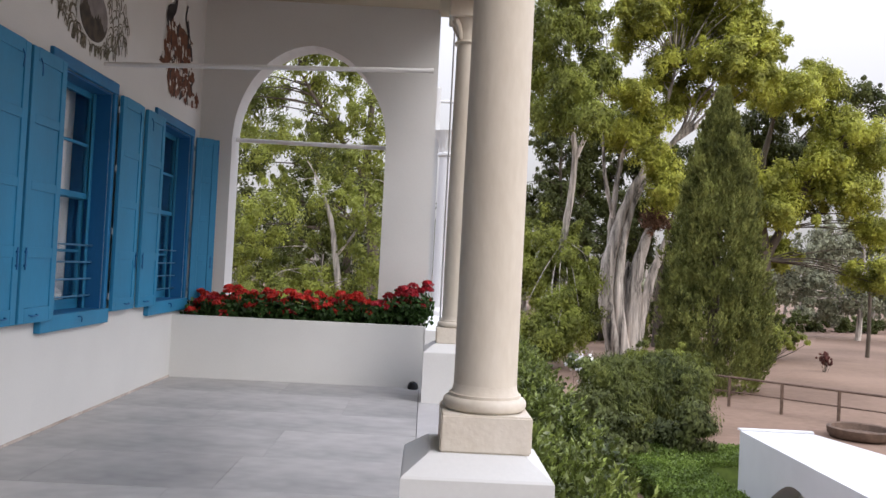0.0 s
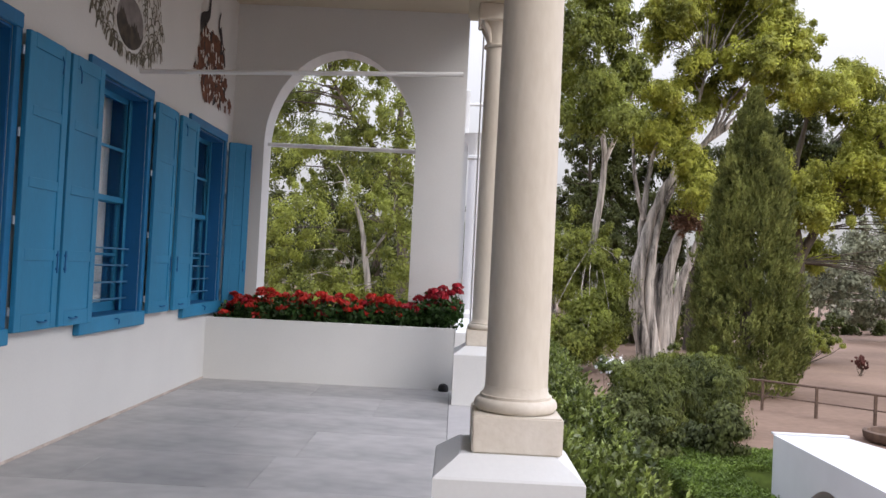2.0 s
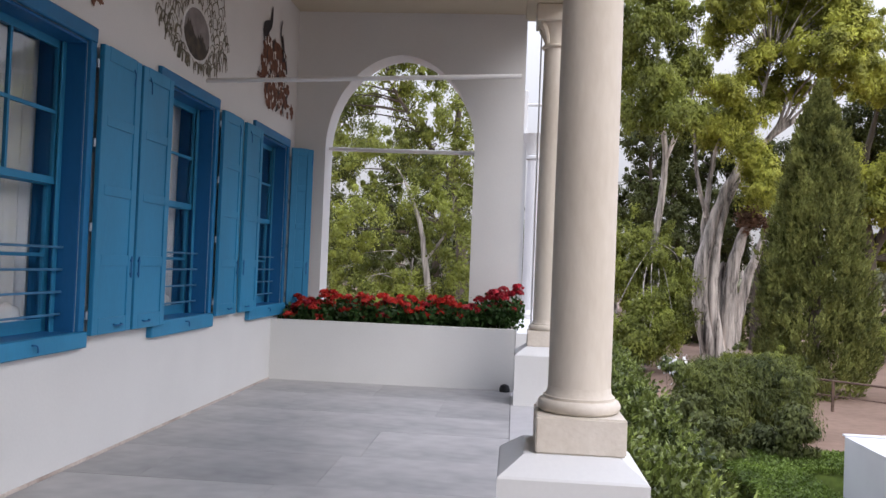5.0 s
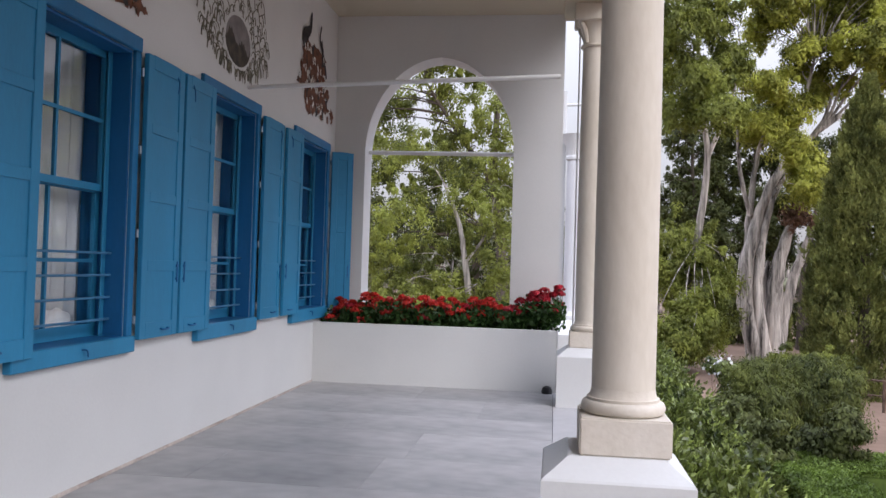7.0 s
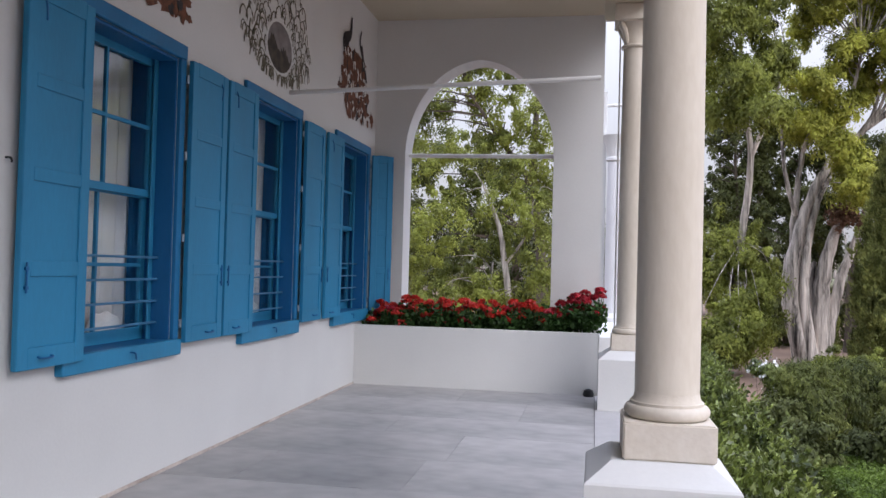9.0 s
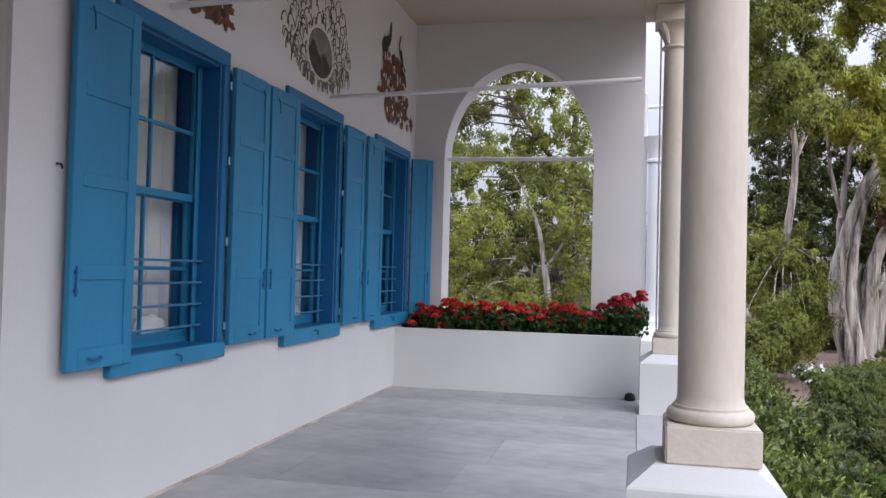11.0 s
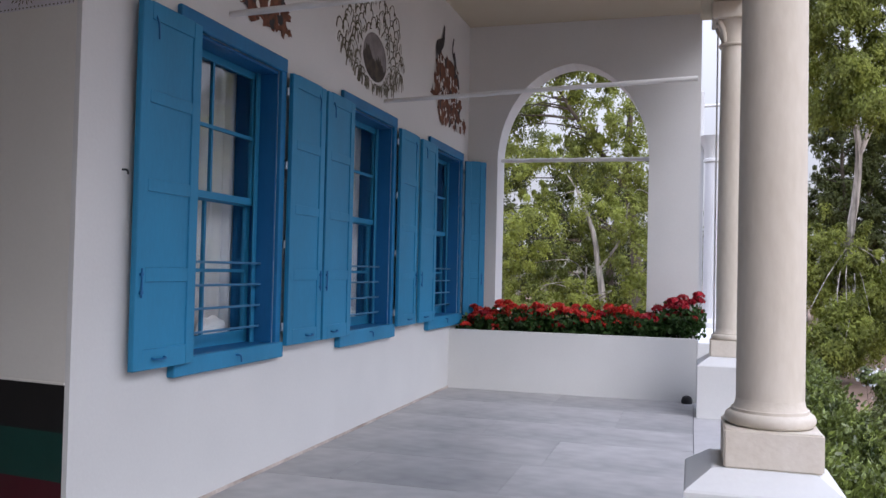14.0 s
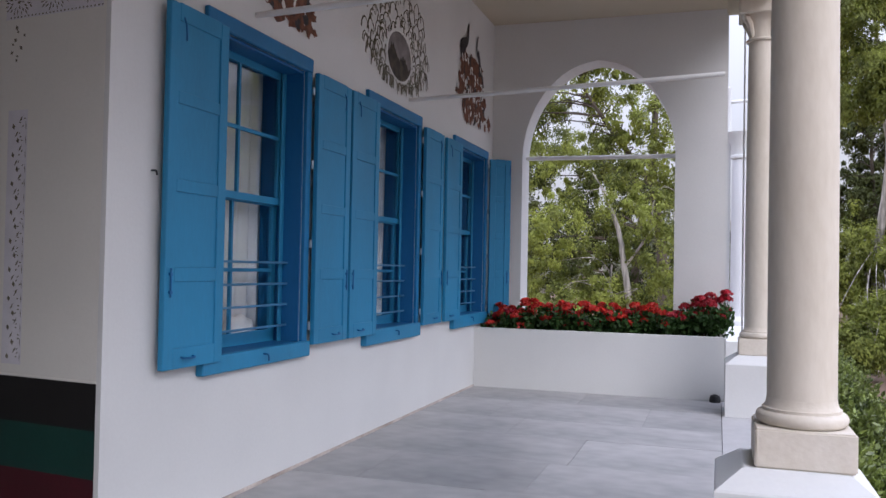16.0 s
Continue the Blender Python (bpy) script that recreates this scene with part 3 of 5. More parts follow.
# ---- windows and shutters ----
def window(y0, y1, nr):
    z0, z1 = W_Z0, W_Z1
    w = thing("window_%d" % nr, "tall blue painted sash window with iron bars and lace curtain", "window", (0, (y0 + y1) / 2, z0), "blue windows")
    w["kind"] = "structure"
    o = Vector((0, (y0 + y1) / 2, z0))

    def put(name, bm, material, label="", parent=w, off=None):
        for v in bm.verts:
            v.co -= o
        return part(name, bm, material, parent, label)
    t = 0.075
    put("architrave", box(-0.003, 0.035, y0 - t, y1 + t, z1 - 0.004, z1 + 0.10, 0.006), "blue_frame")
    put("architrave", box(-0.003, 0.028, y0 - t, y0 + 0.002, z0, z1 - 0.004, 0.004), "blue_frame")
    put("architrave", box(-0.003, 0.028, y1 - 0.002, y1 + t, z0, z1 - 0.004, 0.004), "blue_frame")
    put("window_sill", box(-0.002, 0.055, y0 - t, y1 + t, z0 - 0.105 - (0.0, 0.02, 0.03)[nr - 1], z0 + 0.006, 0.006), "blue")
    smooth(put("sill_catch", tube(bend([(0.053, y0 + 0.62, z0 - 0.03), (0.085, y0 + 0.63, z0 - 0.035), (0.075, y0 + 0.66, z0 - 0.075)], 4), 0.006, 6), "blue_dark", "small iron catch"))
    # linings and inner sill take the blue with reveal shade painted in
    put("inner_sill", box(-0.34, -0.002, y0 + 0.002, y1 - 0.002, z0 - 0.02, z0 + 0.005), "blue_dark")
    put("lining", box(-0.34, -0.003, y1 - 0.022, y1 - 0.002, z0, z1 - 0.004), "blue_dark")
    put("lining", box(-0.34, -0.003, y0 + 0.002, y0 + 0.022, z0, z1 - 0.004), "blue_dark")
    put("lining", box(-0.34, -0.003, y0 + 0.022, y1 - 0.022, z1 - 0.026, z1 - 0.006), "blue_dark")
    a, b = y0 + 0.022, y1 - 0.022
    zt, zm = z1 - 0.026, (z0 + z1) / 2 + 0.02
    put("stop_bead", box(-0.150, -0.135, b - 0.05, b - 0.001, z0, zt, 0.004), "blue")
    for sx, lo, hi, nm in ((-0.230, z0 + 0.006, zm + 0.02, "lower_sash"), (-0.195, zm - 0.02, zt - 0.001, "upper_sash")):
        bm = bmesh.new()
        s = 0.052
        box(sx, sx + 0.032, a, a + s, lo, hi, 0, bm)
        box(sx, sx + 0.032, b - s, b, lo, hi, 0, bm)
        box(sx - 0.001, sx + 0.033, a + s, b - s, lo, lo + (0.085 if nm == "lower_sash" else 0.05), 0, bm)
        box(sx - 0.001, sx + 0.033, a + s, b - s, hi - 0.05, hi, 0, bm)
        sash = put(nm, bm, "blue", "blue painted sash frame")
        mid = (lo + hi) / 2
        for q in (a + (b - a) * 0.5,):
            put("glazing_bar", box(sx + 0.003, sx + 0.029, q - 0.011, q + 0.011, lo + 0.05, hi - 0.05), "blue", parent=sash)
        put("glazing_bar", box(sx + 0.002, sx + 0.030, a + s, b - s, mid - 0.012, mid + 0.012), "blue", parent=sash)
        for q0, q1 in ((a + s, (a + b) / 2 - 0.011), ((a + b) / 2 + 0.011, b - s)):
            for r0, r1 in ((lo + 0.05, mid - 0.012), (mid + 0.012, hi - 0.05)):
                p = put("pane", box(sx + 0.014, sx + 0.018, q0, q1, r0, r1), "glass", parent=sash)
                p.visible_shadow = False
    for k in range(4):
        z = z0 + 0.125 + k * 0.152
        smooth(put("window_bar", tube([(-0.10, a - 0.018, z), (-0.10, b + 0.018, z)], 0.0085, 8), "iron_blue", "thin painted iron bar"))
    # lace curtain on the near half, and the dark edge of the drawn part
    bm = bmesh.new()
    n = 48
    c0, c1 = a - 0.05, b - 0.05
    rows = []
    for zz in (z0 + 0.03, z0 + 0.6, z0 + 1.3, zt + 0.02):
        rows.append([bm.verts.new((-0.335 + 0.021 * math.sin(i * 0.95) + 0.010 * math.sin(i * 2.3 + zz), c0 + (c1 - c0) * i / n, zz)) for i in range(n + 1)])
    for r0, r1 in zip(rows, rows[1:]):
        for i in range(n):
            bm.faces.new((r0[i], r0[i + 1], r1[i + 1], r1[i]))
    cur = smooth(put("lace_curtain", bm, "curtain", "white lace curtain hanging in folds"))
    sol = cur.modifiers.new("thick", "SOLIDIFY")
    sol.thickness = 0.003
    bm = bmesh.new()
    bmesh.ops.create_icosphere(bm, subdivisions=3, radius=1.0)
    for v in bm.verts:
        v.co = Vector((-0.274 + v.co.x * 0.038, a + 0.80 + v.co.y * 0.19, z0 + 0.12 + v.co.z * 0.085 + 0.01 * math.sin(v.co.y * 9)))
    smooth(put("draught_cushion", bm, "cushion", "white cushion behind the glass"))
    return w


def shutter(width, height, side):
    """A framed shutter leaf standing on z 0 with its hinge edge at y 0; side 1 runs to +y, -1 to -y."""
    s = thing("shutter", "blue painted wooden shutter leaf folded open against the wall", "shutter", (0, 0, 0), "window shutters")
    st, th = 0.085, 0.038

    def yb(a, b):
        return (a, b) if side > 0 else (-b, -a)
    for a, b in ((0.0, st), (width - st, width)):
        y0, y1 = yb(a, b)
        part("stile", box(0.0, th, y0, y1, 0.0, height, 0.004), "blue", s)
    cuts = [0.0, 0.115, 0.485, 0.565, 0.985, 1.055, 1.475, 1.545, height - 0.10, height]
    cuts = [c * height / 2.03 for c in cuts]
    y0, y1 = yb(st, width - st)
    for k in range(0, 10, 2):
        part("rail", box(0.001, th - 0.0006, y0, y1, cuts[k], cuts[k + 1], 0.002), "blue", s)
    for k in range(1, 9, 2):
        bm = box(0.010, 0.028, y0, y1, cuts[k], cuts[k + 1])
        part("shutter_panel", bm, "blue", s, "recessed flat panel")
    # slide bolt, pull and hinges
    yc = (width - st * 0.5) * side
    yh = 0.0
    bm = bmesh.new()
    tube([(th + 0.008, yc, 0.40), (th + 0.008, yc, 0.56)], 0.005, 8, bm)
    box(th - 0.002, th + 0.012, yc - 0.012, yc + 0.012, 0.42, 0.436, 0, bm)
    box(th - 0.002, th + 0.012, yc - 0.012, yc + 0.012, 0.52, 0.536, 0, bm)
    part("bolt", bm, "blue_dark", s, "blue painted iron slide bolt")
    yc = width * 0.62 * side
    smooth(part("pull", tube(bend([(th - 0.002, yc - 0.055, 0.062), (th + 0.022, yc - 0.045, 0.056), (th + 0.022, yc + 0.045, 0.056), (th - 0.002, yc + 0.055, 0.062)], 4), 0.006, 8), "blue_dark", s, "small iron pull handle"))
    smooth(part("hook", tube(bend([(th - 0.002, yc + 0.10 * side, height - 0.07), (th + 0.014, yc + 0.10 * side, height - 0.12), (th + 0.012, yc + 0.09 * side, height - 0.2)], 4), 0.005, 6), "blue_dark", s))
    for z in (0.14, height * 0.37, height * 0.66, height - 0.14):
        smooth(part("hinge", tube([(-0.006, yh - 0.004 * side, z - 0.03), (-0.006, yh - 0.004 * side, z + 0.03)], 0.011, 8), "steel", s))
    return s


S_H, S_Z = 2.035, 0.895
left_leaf, right_leaf = shutter(0.575, S_H, -1), shutter(0.59, S_H, 1)
narrow = shutter(0.30, S_H, 1)
tagged(narrow, "narrow blue wooden shutter leaf swung towards the arch wall")
for i, (y0, y1) in enumerate(WINDOWS):
    window(y0, y1, i + 1)
    a, b = pose(0.045, y0 + 0.075, S_Z), pose(0.042, y1 + 0.085, S_Z)
    if i == 0:
        left_leaf.matrix_basis, right_leaf.matrix_basis = a, b
    else:
        copy_thing(left_leaf, a)
        if i == 1:
            copy_thing(right_leaf, b)
narrow.matrix_basis = pose(0.045, WINDOWS[2][1] + 0.085, S_Z, 0, 0, -52)

# wall hooks that hold the leaves
smooth(tagged(part("shutter_dog", tube(bend([(-0.02, -6.47, 1.985), (0.025, -6.47, 1.985), (0.03, -6.465, 1.975), (0.025, -6.455, 1.965)], 4), 0.006, 8), "iron"), "small iron shutter dog in the wall", "hook"))


# ---- murals painted on the wall above the windows ----
def stroke(bm, pts, w0, w1, x=0.003):
    """A tapering brush stroke on the wall; points are (y, z)."""
    line = bend([(0, *p) for p in pts], 5)
    n = len(line)
    prev = None
    for i, p in enumerate(line):
        d = (line[min(i + 1, n - 1)] - line[max(i - 1, 0)]).normalized()
        s = Vector((0, -d.z, d.y))
        w = w0 + (w1 - w0) * i / (n - 1)
        a, b = bm.verts.new((x, p.y + s.y * w, p.z + s.z * w)), bm.verts.new((x, p.y - s.y * w, p.z - s.z * w))
        if prev:
            bm.faces.new((prev[0], prev[1], b, a))
        prev = (a, b)


def blotch(bm, cy, cz, ry, rz, rnd, x=0.003, n=14, rough=0.35, lean=0.0):
    vs = []
    for k in range(n):
        a = 2 * math.pi * k / n
        r = 1 + rnd.uniform(-rough, rough)
        z = rz * r * math.sin(a)
        vs.append(bm.verts.new((x, cy + ry * r * math.cos(a) + lean * z, cz + z)))
    bm.faces.new(vs)


def medallion(cy, cz):
    t = thing("mural_medallion", "painted oval landscape in a wreath of dark leafy sprays", "mural", (0.0, cy, cz))
    rnd = random.Random(11)
    bm = bmesh.new()
    for ring, (grow, count) in enumerate(((1.10, 26), (1.38, 32), (1.68, 38), (2.0, 42), (2.28, 40))):
        for k in range(count):
            a = 2 * math.pi * (k + 0.5 * (ring % 2)) / count + rnd.uniform(-0.05, 0.05)
            ca, sa = math.cos(a), math.sin(a)
            if ring == 4 and sa < -0.45:
                continue
            tall = (0.245 + 0.012 * ring) if sa > 0 else 0.245 - 0.036 * ring
            y, z = 0.335 * grow * ca + rnd.uniform(-0.06, 0.06), tall * grow * sa + rnd.uniform(-0.03, 0.03)
            ln = rnd.uniform(0.6, 1.35)
            way = rnd.uniform(0.35, 1.1) * (1 if ca > rnd.uniform(-0.5, 0.5) else -1)
            # a leaf that springs up and outwards and droops at its tip
            stroke(bm, [(y, z), (y + way * 0.055 * ln, z + 0.030 * ln), (y + way * 0.105 * ln, z + 0.005), (y + way * 0.125 * ln, z - 0.062 * ln)], 0.004, rnd.uniform(0.008, 0.016), 0.003 + 0.0001 * ring)
            if k % 2:
                stroke(bm, [(y, z), (y - way * 0.03 * ln, z - 0.03 * ln), (y - way * 0.02 * ln, z - 0.075 * ln)], 0.012, 0.004, 0.0031 + 0.0001 * ring)
    part("wreath", bm, "ink_soft", t, "wreath of dark curling sprays")["kind"] = "stuff"
    bm = bmesh.new()
    ring = []
    for k in range(56):
        a = 2 * math.pi * k / 56
        ring.append((bm.verts.new((0.006, 0.345 * math.cos(a), 0.255 * math.sin(a))), bm.verts.new((0.006, 0.305 * math.cos(a), 0.225 * math.sin(a)))))
    for k in range(56):
        p, q = ring[k], ring[(k + 1) % 56]
        bm.faces.new((p[0], q[0], q[1], p[1]))
    part("oval_frame", bm, "plaster", t, "pale painted oval border")
    bm = bmesh.new()
    bm.faces.new([bm.verts.new((0.0045, 0.33 * math.cos(2 * math.pi * k / 56), 0.245 * math.sin(2 * math.pi * k / 56))) for k in range(56)])
    part("oval_picture", bm, "mural_sky", t, "dusky painted sky")
    bm = bmesh.new()
    top = [(-0.255 + 0.51 * k / 18, 0.02 - 0.11 * k / 18 + 0.05 * abs(math.sin(k * 1.7)) + 0.04 * math.sin(k * 0.6)) for k in range(19)]
    low = [(0.315 * math.cos(a), 0.235 * math.sin(a)) for a in [math.pi * (1.97 - 0.94 * k / 24) for k in range(25)]]
    bm.faces.new([bm.verts.new((0.0062, y, max(z, -0.2))) for y, z in top] + [bm.verts.new((0.0062, y, z)) for y, z in low])
    part("painted_landscape", bm, "mural_land", t, "dark painted trees and hills")
    return t


medallion(-2.80, 3.51)


def torch(cy, z0, h, width, seed):
    """A russet and black painted ornament with two dark rising plumes."""
    t = thing("mural_ornament", "russet and black painted ornament with two dark plumes", "mural", (0.0, cy, z0))
    rnd = random.Random(seed)
    bm, bk = bmesh.new(), bmesh.new()
    for k in range(165):
        v = rnd.random()
        half = width * (0.48 if v < 0.6 else 0.34)
        shift = (0.55 - v) * width * 0.55 if v < 0.3 else 0.0
        blotch(bm, rnd.uniform(-half, half) + shift, v * h * 0.66, rnd.uniform(0.03, 0.10), rnd.uniform(0.025, 0.075), rnd, 0.0030 + 0.00003 * k)
    for k in range(30):
        v = rnd.random()
        half = width * (0.5 if v < 0.6 else 0.36)
        shift = (0.55 - v) * width * 0.55 if v < 0.3 else 0.0
        blotch(bk, rnd.uniform(-half, half) + shift, v * h * 0.68, rnd.uniform(0.015, 0.05), rnd.uniform(0.02, 0.07), rnd, 0.0066 + 0.00004 * k, lean=rnd.uniform(-0.4, 0.4))
    part("russet_ground", bm, "brown", t, "russet brown painted shapes")["kind"] = "stuff"
    stroke(bk, [(-0.30 * width, h * 0.64), (-0.34 * width, h * 0.72), (-0.18 * width, h * 0.82), (-0.14 * width, h * 1.0)], 0.12, 0.02, 0.009)
    stroke(bk, [(0.42 * width, h * 0.45), (0.34 * width, h * 0.62), (0.16 * width, h * 0.80), (0.20 * width, h * 0.96)], 0.035, 0.02, 0.009)
    stroke(bk, [(0.30 * width, h * 0.55), (0.26 * width, h * 0.70), (0.2 * width, h * 0.8)], 0.05, 0.05, 0.0092)
    part("dark_plume", bk, "ink", t, "black painted plumes and outlines")["kind"] = "stuff"
    bw = bmesh.new()
    for k in range(30):
        v = rnd.random()
        blotch(bw, rnd.uniform(-0.38, 0.38) * width, 0.05 * h + v * h * 0.58, rnd.uniform(0.012, 0.03), rnd.uniform(0.015, 0.05), rnd, 0.0096 + 0.00003 * k, lean=rnd.uniform(-0.5, 0.5))
    part("pale_highlight", bw, "niche", t, "pale painted highlights")["kind"] = "stuff"
    return t


torch(-0.33, 3.30, 1.17, 1.25, 3)
torch(-5.12, 3.24, 1.1, 0.70, 9)


# ---- geraniums in the planter ----
def geranium(seed, red, heads, tall=0.0):
    rng = np.random.default_rng(seed)
    rnd = random.Random(seed)
    g = thing("geranium", "bushy geranium with red flower heads in the planter", "flowering plant", (0, 0, 0), "geraniums in the planter")
    n = 520
    c = rng.normal(size=(n, 3)) * np.array([0.125, 0.145, 0.085]) + np.array([0, 0, 0.19])
    far_out = np.maximum(1.0, np.hypot(c[:, 0], c[:, 1]) / 0.23)
    c[:, :2] /= far_out[:, None]
    c[:, 2] = np.maximum(c[:, 2], 0.02)
    ax = rng.normal(size=(n, 3)) + np.array([0, -0.3, 0.2])
    leaves("foliage", leaf_mesh("foliage", c, ax, 0.062, 0.060, rng), "leaf_ger", g, "dark green rounded leaves")
    bm = bmesh.new()
    for k in range(heads):
        x, y = rnd.uniform(-0.17, 0.17), rnd.uniform(-0.20, 0.20)
        z = 0.35 + rnd.uniform(-0.13, 0.08) + 0.25 * (y + 0.05) + (tall if k == 0 else 0)
        m = 46
        d = rng.normal(size=(m, 3))
        d /= np.linalg.norm(d, axis=1, keepdims=True)
        d[:, 2] = np.abs(d[:, 2]) * 0.8 - 0.15
        R = rnd.uniform(0.045, 0.068)
        pc = np.array([x, y, z]) + d * R
        axp = np.cross(d, rng.normal(size=(m, 3)))
        leaves("flower_head", leaf_mesh("flower_head", pc, axp, 0.046, 0.042, rng), "petal_dark" if red == 2 or (red == 1 and rnd.random() < 0.3) else "petal", g, "round cluster of red petals")
        tube(bend([(x * 0.4, y * 0.4, 0.02), (x * 0.8, y * 0.8, z * 0.6), (x, y, z)], 3), 0.004, 5, bm)
    part("stalk", bm, "stem", g)["kind"] = "stuff"
    return g


plants = [geranium(21, 1, 10), geranium(22, 0, 11), geranium(23, 1, 8), geranium(24, 2, 10, 0.20), geranium(25, 0, 12)]
spots = [(0.22, 0.40, 0.50, 2, 0.8), (0.50, 0.34, 0.56, 0, 0.9), (0.74, 0.42, 0.62, 1, 1.0), (0.98, 0.35, 0.62, 4, 1.0), (1.22, 0.42, 0.60, 1, 1.0), (1.45, 0.33, 0.61, 0, 1.0),
         (1.68, 0.43, 0.60, 4, 0.95), (1.90, 0.34, 0.60, 2, 1.0), (2.12, 0.43, 0.61, 1, 1.0), (2.35, 0.35, 0.60, 0, 1.0), (2.58, 0.42, 0.66, 3, 1.05), (2.82, 0.36, 0.70, 3, 1.15),
         (0.38, 0.50, 0.56, 4, 0.85), (1.10, 0.52, 0.60, 4, 1.0), (2.00, 0.52, 0.60, 4, 1.0), (2.88, 0.52, 0.74, 3, 1.2)]
used = set()
for k, (x, y, z, p, s) in enumerate(spots):
    m = pose(x, y, z - 0.004, 0, 0, (k * 67) % 360 if k > 0 else 0)
    if p not in used:
        used.add(p)
        plants[p].matrix_basis = m
        plants[p].scale = (1, 1, 1)
    else:
        copy_thing(plants[p], m)

# ---- trees ----
fan = [([(17.6, 41.0, 9.7), (18.3 + 0.16 * k, 40.9, 10.9 - 0.05 * k), (18.6 + 0.34 * k, 40.6, 12.6 - 0.30 * k)], [0.14, 0.10, 0.06]) for k in range(5)]
old = tree("eucalyptus_tree", "huge old eucalyptus with pale twisted multiple trunks", [
    ([(15.06, 41.0, GROUND), (14.27, 41.0, -0.99), (14.02, 41.0, 1.4), (14.51, 41.0, 4.17), (15.52, 41.0, 6.98), (16.99, 41.0, 8.96), (18.15, 40.8, 10.24)], [0.65, 0.50, 0.46, 0.36, 0.26, 0.18, 0.12]),
    ([(15.82, 41.2, GROUND), (15.75, 41.2, -0.23), (15.87, 41.1, 1.83), (16.36, 41.0, 3.92), (16.98, 41.0, 5.33), (17.6, 41.0, 7.6)], [0.58, 0.46, 0.40, 0.3, 0.22, 0.1]),
    ([(15.9, 41.4, GROUND), (16.4, 41.4, -0.4), (17.0, 41.3, 2.0), (17.83, 41.2, 4.34), (18.6, 41.2, 6.4)], [0.5, 0.33, 0.26, 0.2, 0.1]),
    ([(14.7, 41.3, GROUND), (14.38, 41.3, -0.3), (14.40, 41.3, 2.1), (14.19, 41.3, 4.5), (14.46, 41.2, 7.62), (14.88, 41.0, 9.71)], [0.5, 0.32, 0.27, 0.2, 0.15, 0.08]),
    ([(15.2, 40.8, GROUND), (14.8, 40.8, -0.27), (14.75, 40.8, 2.2), (15.05, 40.8, 4.55), (15.65, 40.9, 6.47), (16.69, 41.0, 8.08)], [0.5, 0.30, 0.25, 0.2, 0.16, 0.09]),
    ([(15.4, 41.6, GROUND), (15.3, 41.7, -0.8), (15.3, 41.7, 1.2), (15.5, 41.7, 2.4)], [0.4, 0.3, 0.2, 0.12]),
    ([(14.25, 41, 5.0), (13.5, 40.6, 7.6), (13.2, 40.2, 10.4)], [0.16, 0.11, 0.06]),
    ([(15.5, 41, 6.9), (16.6, 40.6, 10.0), (17.4, 40.2, 14.0)], [0.2, 0.14, 0.07])] + fan,
    [(15.2, 38.4, 17.2, 1.9, 1.4), (17.4, 40, 19.8, 2.9, 1.6), (20.0, 41.6, 17.8, 1.9, 1.4), (21.2, 39.2, 15.8, 1.5, 1.3), (22.8, 40.8, 14.9, 1.3, 1.1), (19.8, 38.4, 14.4, 1.7, 1.0), (17.2, 40, 14.1, 1.7, 1.2), (18.6, 41.6, 13.0, 1.2, 0.9), (14.5, 39.2, 12.3, 1.4, 0.8), (15.1, 40.8, 10.3, 1.7, 1.3), (16.7, 38.4, 7.0, 1.2, 1.4), (14.4, 40, 16.0, 0.9, 1.0), (18.4, 41.6, 17.0, 1.7, 1.2), (19.7, 39.2, 18.9, 1.7, 1.0), (16.5, 40.8, 11.5, 1.4, 0.8), (15.9, 38.4, 8.7, 0.8, 0.8), (22.6, 41.0, 16.4, 1.5, 1.0), (21.8, 40.2, 13.6, 1.6, 0.9), (21.2, 40.6, 17.6, 1.4, 0.9)],
    760, 190, 0.85, 0.25, 0.10, "leaf_euc", "bark", 101, 70, twig=0.6)
rng = np.random.default_rng(110)
pts, tips, face = crown_points([(16.6, 40.4, 5.2, 0.7, 0.7), (17.2, 40.4, 4.8, 0.5, 0.4)], 60, 40, 0.45, rng, 0.6)
leaves("dead_foliage", leaf_mesh("dead_foliage", pts - np.array(old.location), hang(face, rng, 0.6), 0.22, 0.09, rng, face), "leaf_dry", old, "dry russet leaves in the fork")
tree("eucalyptus_tree", "tall eucalyptus with a broad yellow green crown", [
    ([(26.41, 47.0, GROUND), (25.82, 46.6, 3.0), (25.22, 46.4, 8.0), (25.92, 46.2, 12.5)], [0.6, 0.45, 0.3, 0.1]),
    ([(25.82, 46.6, 3.0), (27.82, 46.4, 7.0), (29.83, 46.0, 10.5)], [0.35, 0.25, 0.1])],
    [(26.7, 44.4, 14.3, 2.1, 1.3), (29.0, 46, 15.4, 1.7, 0.9), (26.1, 47.6, 14.6, 1.2, 0.9), (30.1, 45.2, 12.2, 1.9, 1.3), (32.9, 46.8, 11.1, 1.7, 1.8), (28.5, 44.4, 9.7, 1.3, 0.9), (25.7, 46, 8.7, 1.9, 1.0), (29.0, 47.6, 8.5, 1.7, 0.8), (30.8, 45.2, 8.0, 1.9, 1.3), (33.6, 46.8, 5.6, 1.4, 1.1), (26.0, 44.4, 6.3, 1.6, 1.0), (24.1, 46, 9.1, 1.0, 1.5), (27.0, 47.6, 3.7, 1.2, 1.0), (32.4, 45.2, 2.6, 1.5, 0.9)],
    520, 190, 0.95, 0.27, 0.11, "leaf_euc", "bark_dark", 102, 70, twig=0.8)
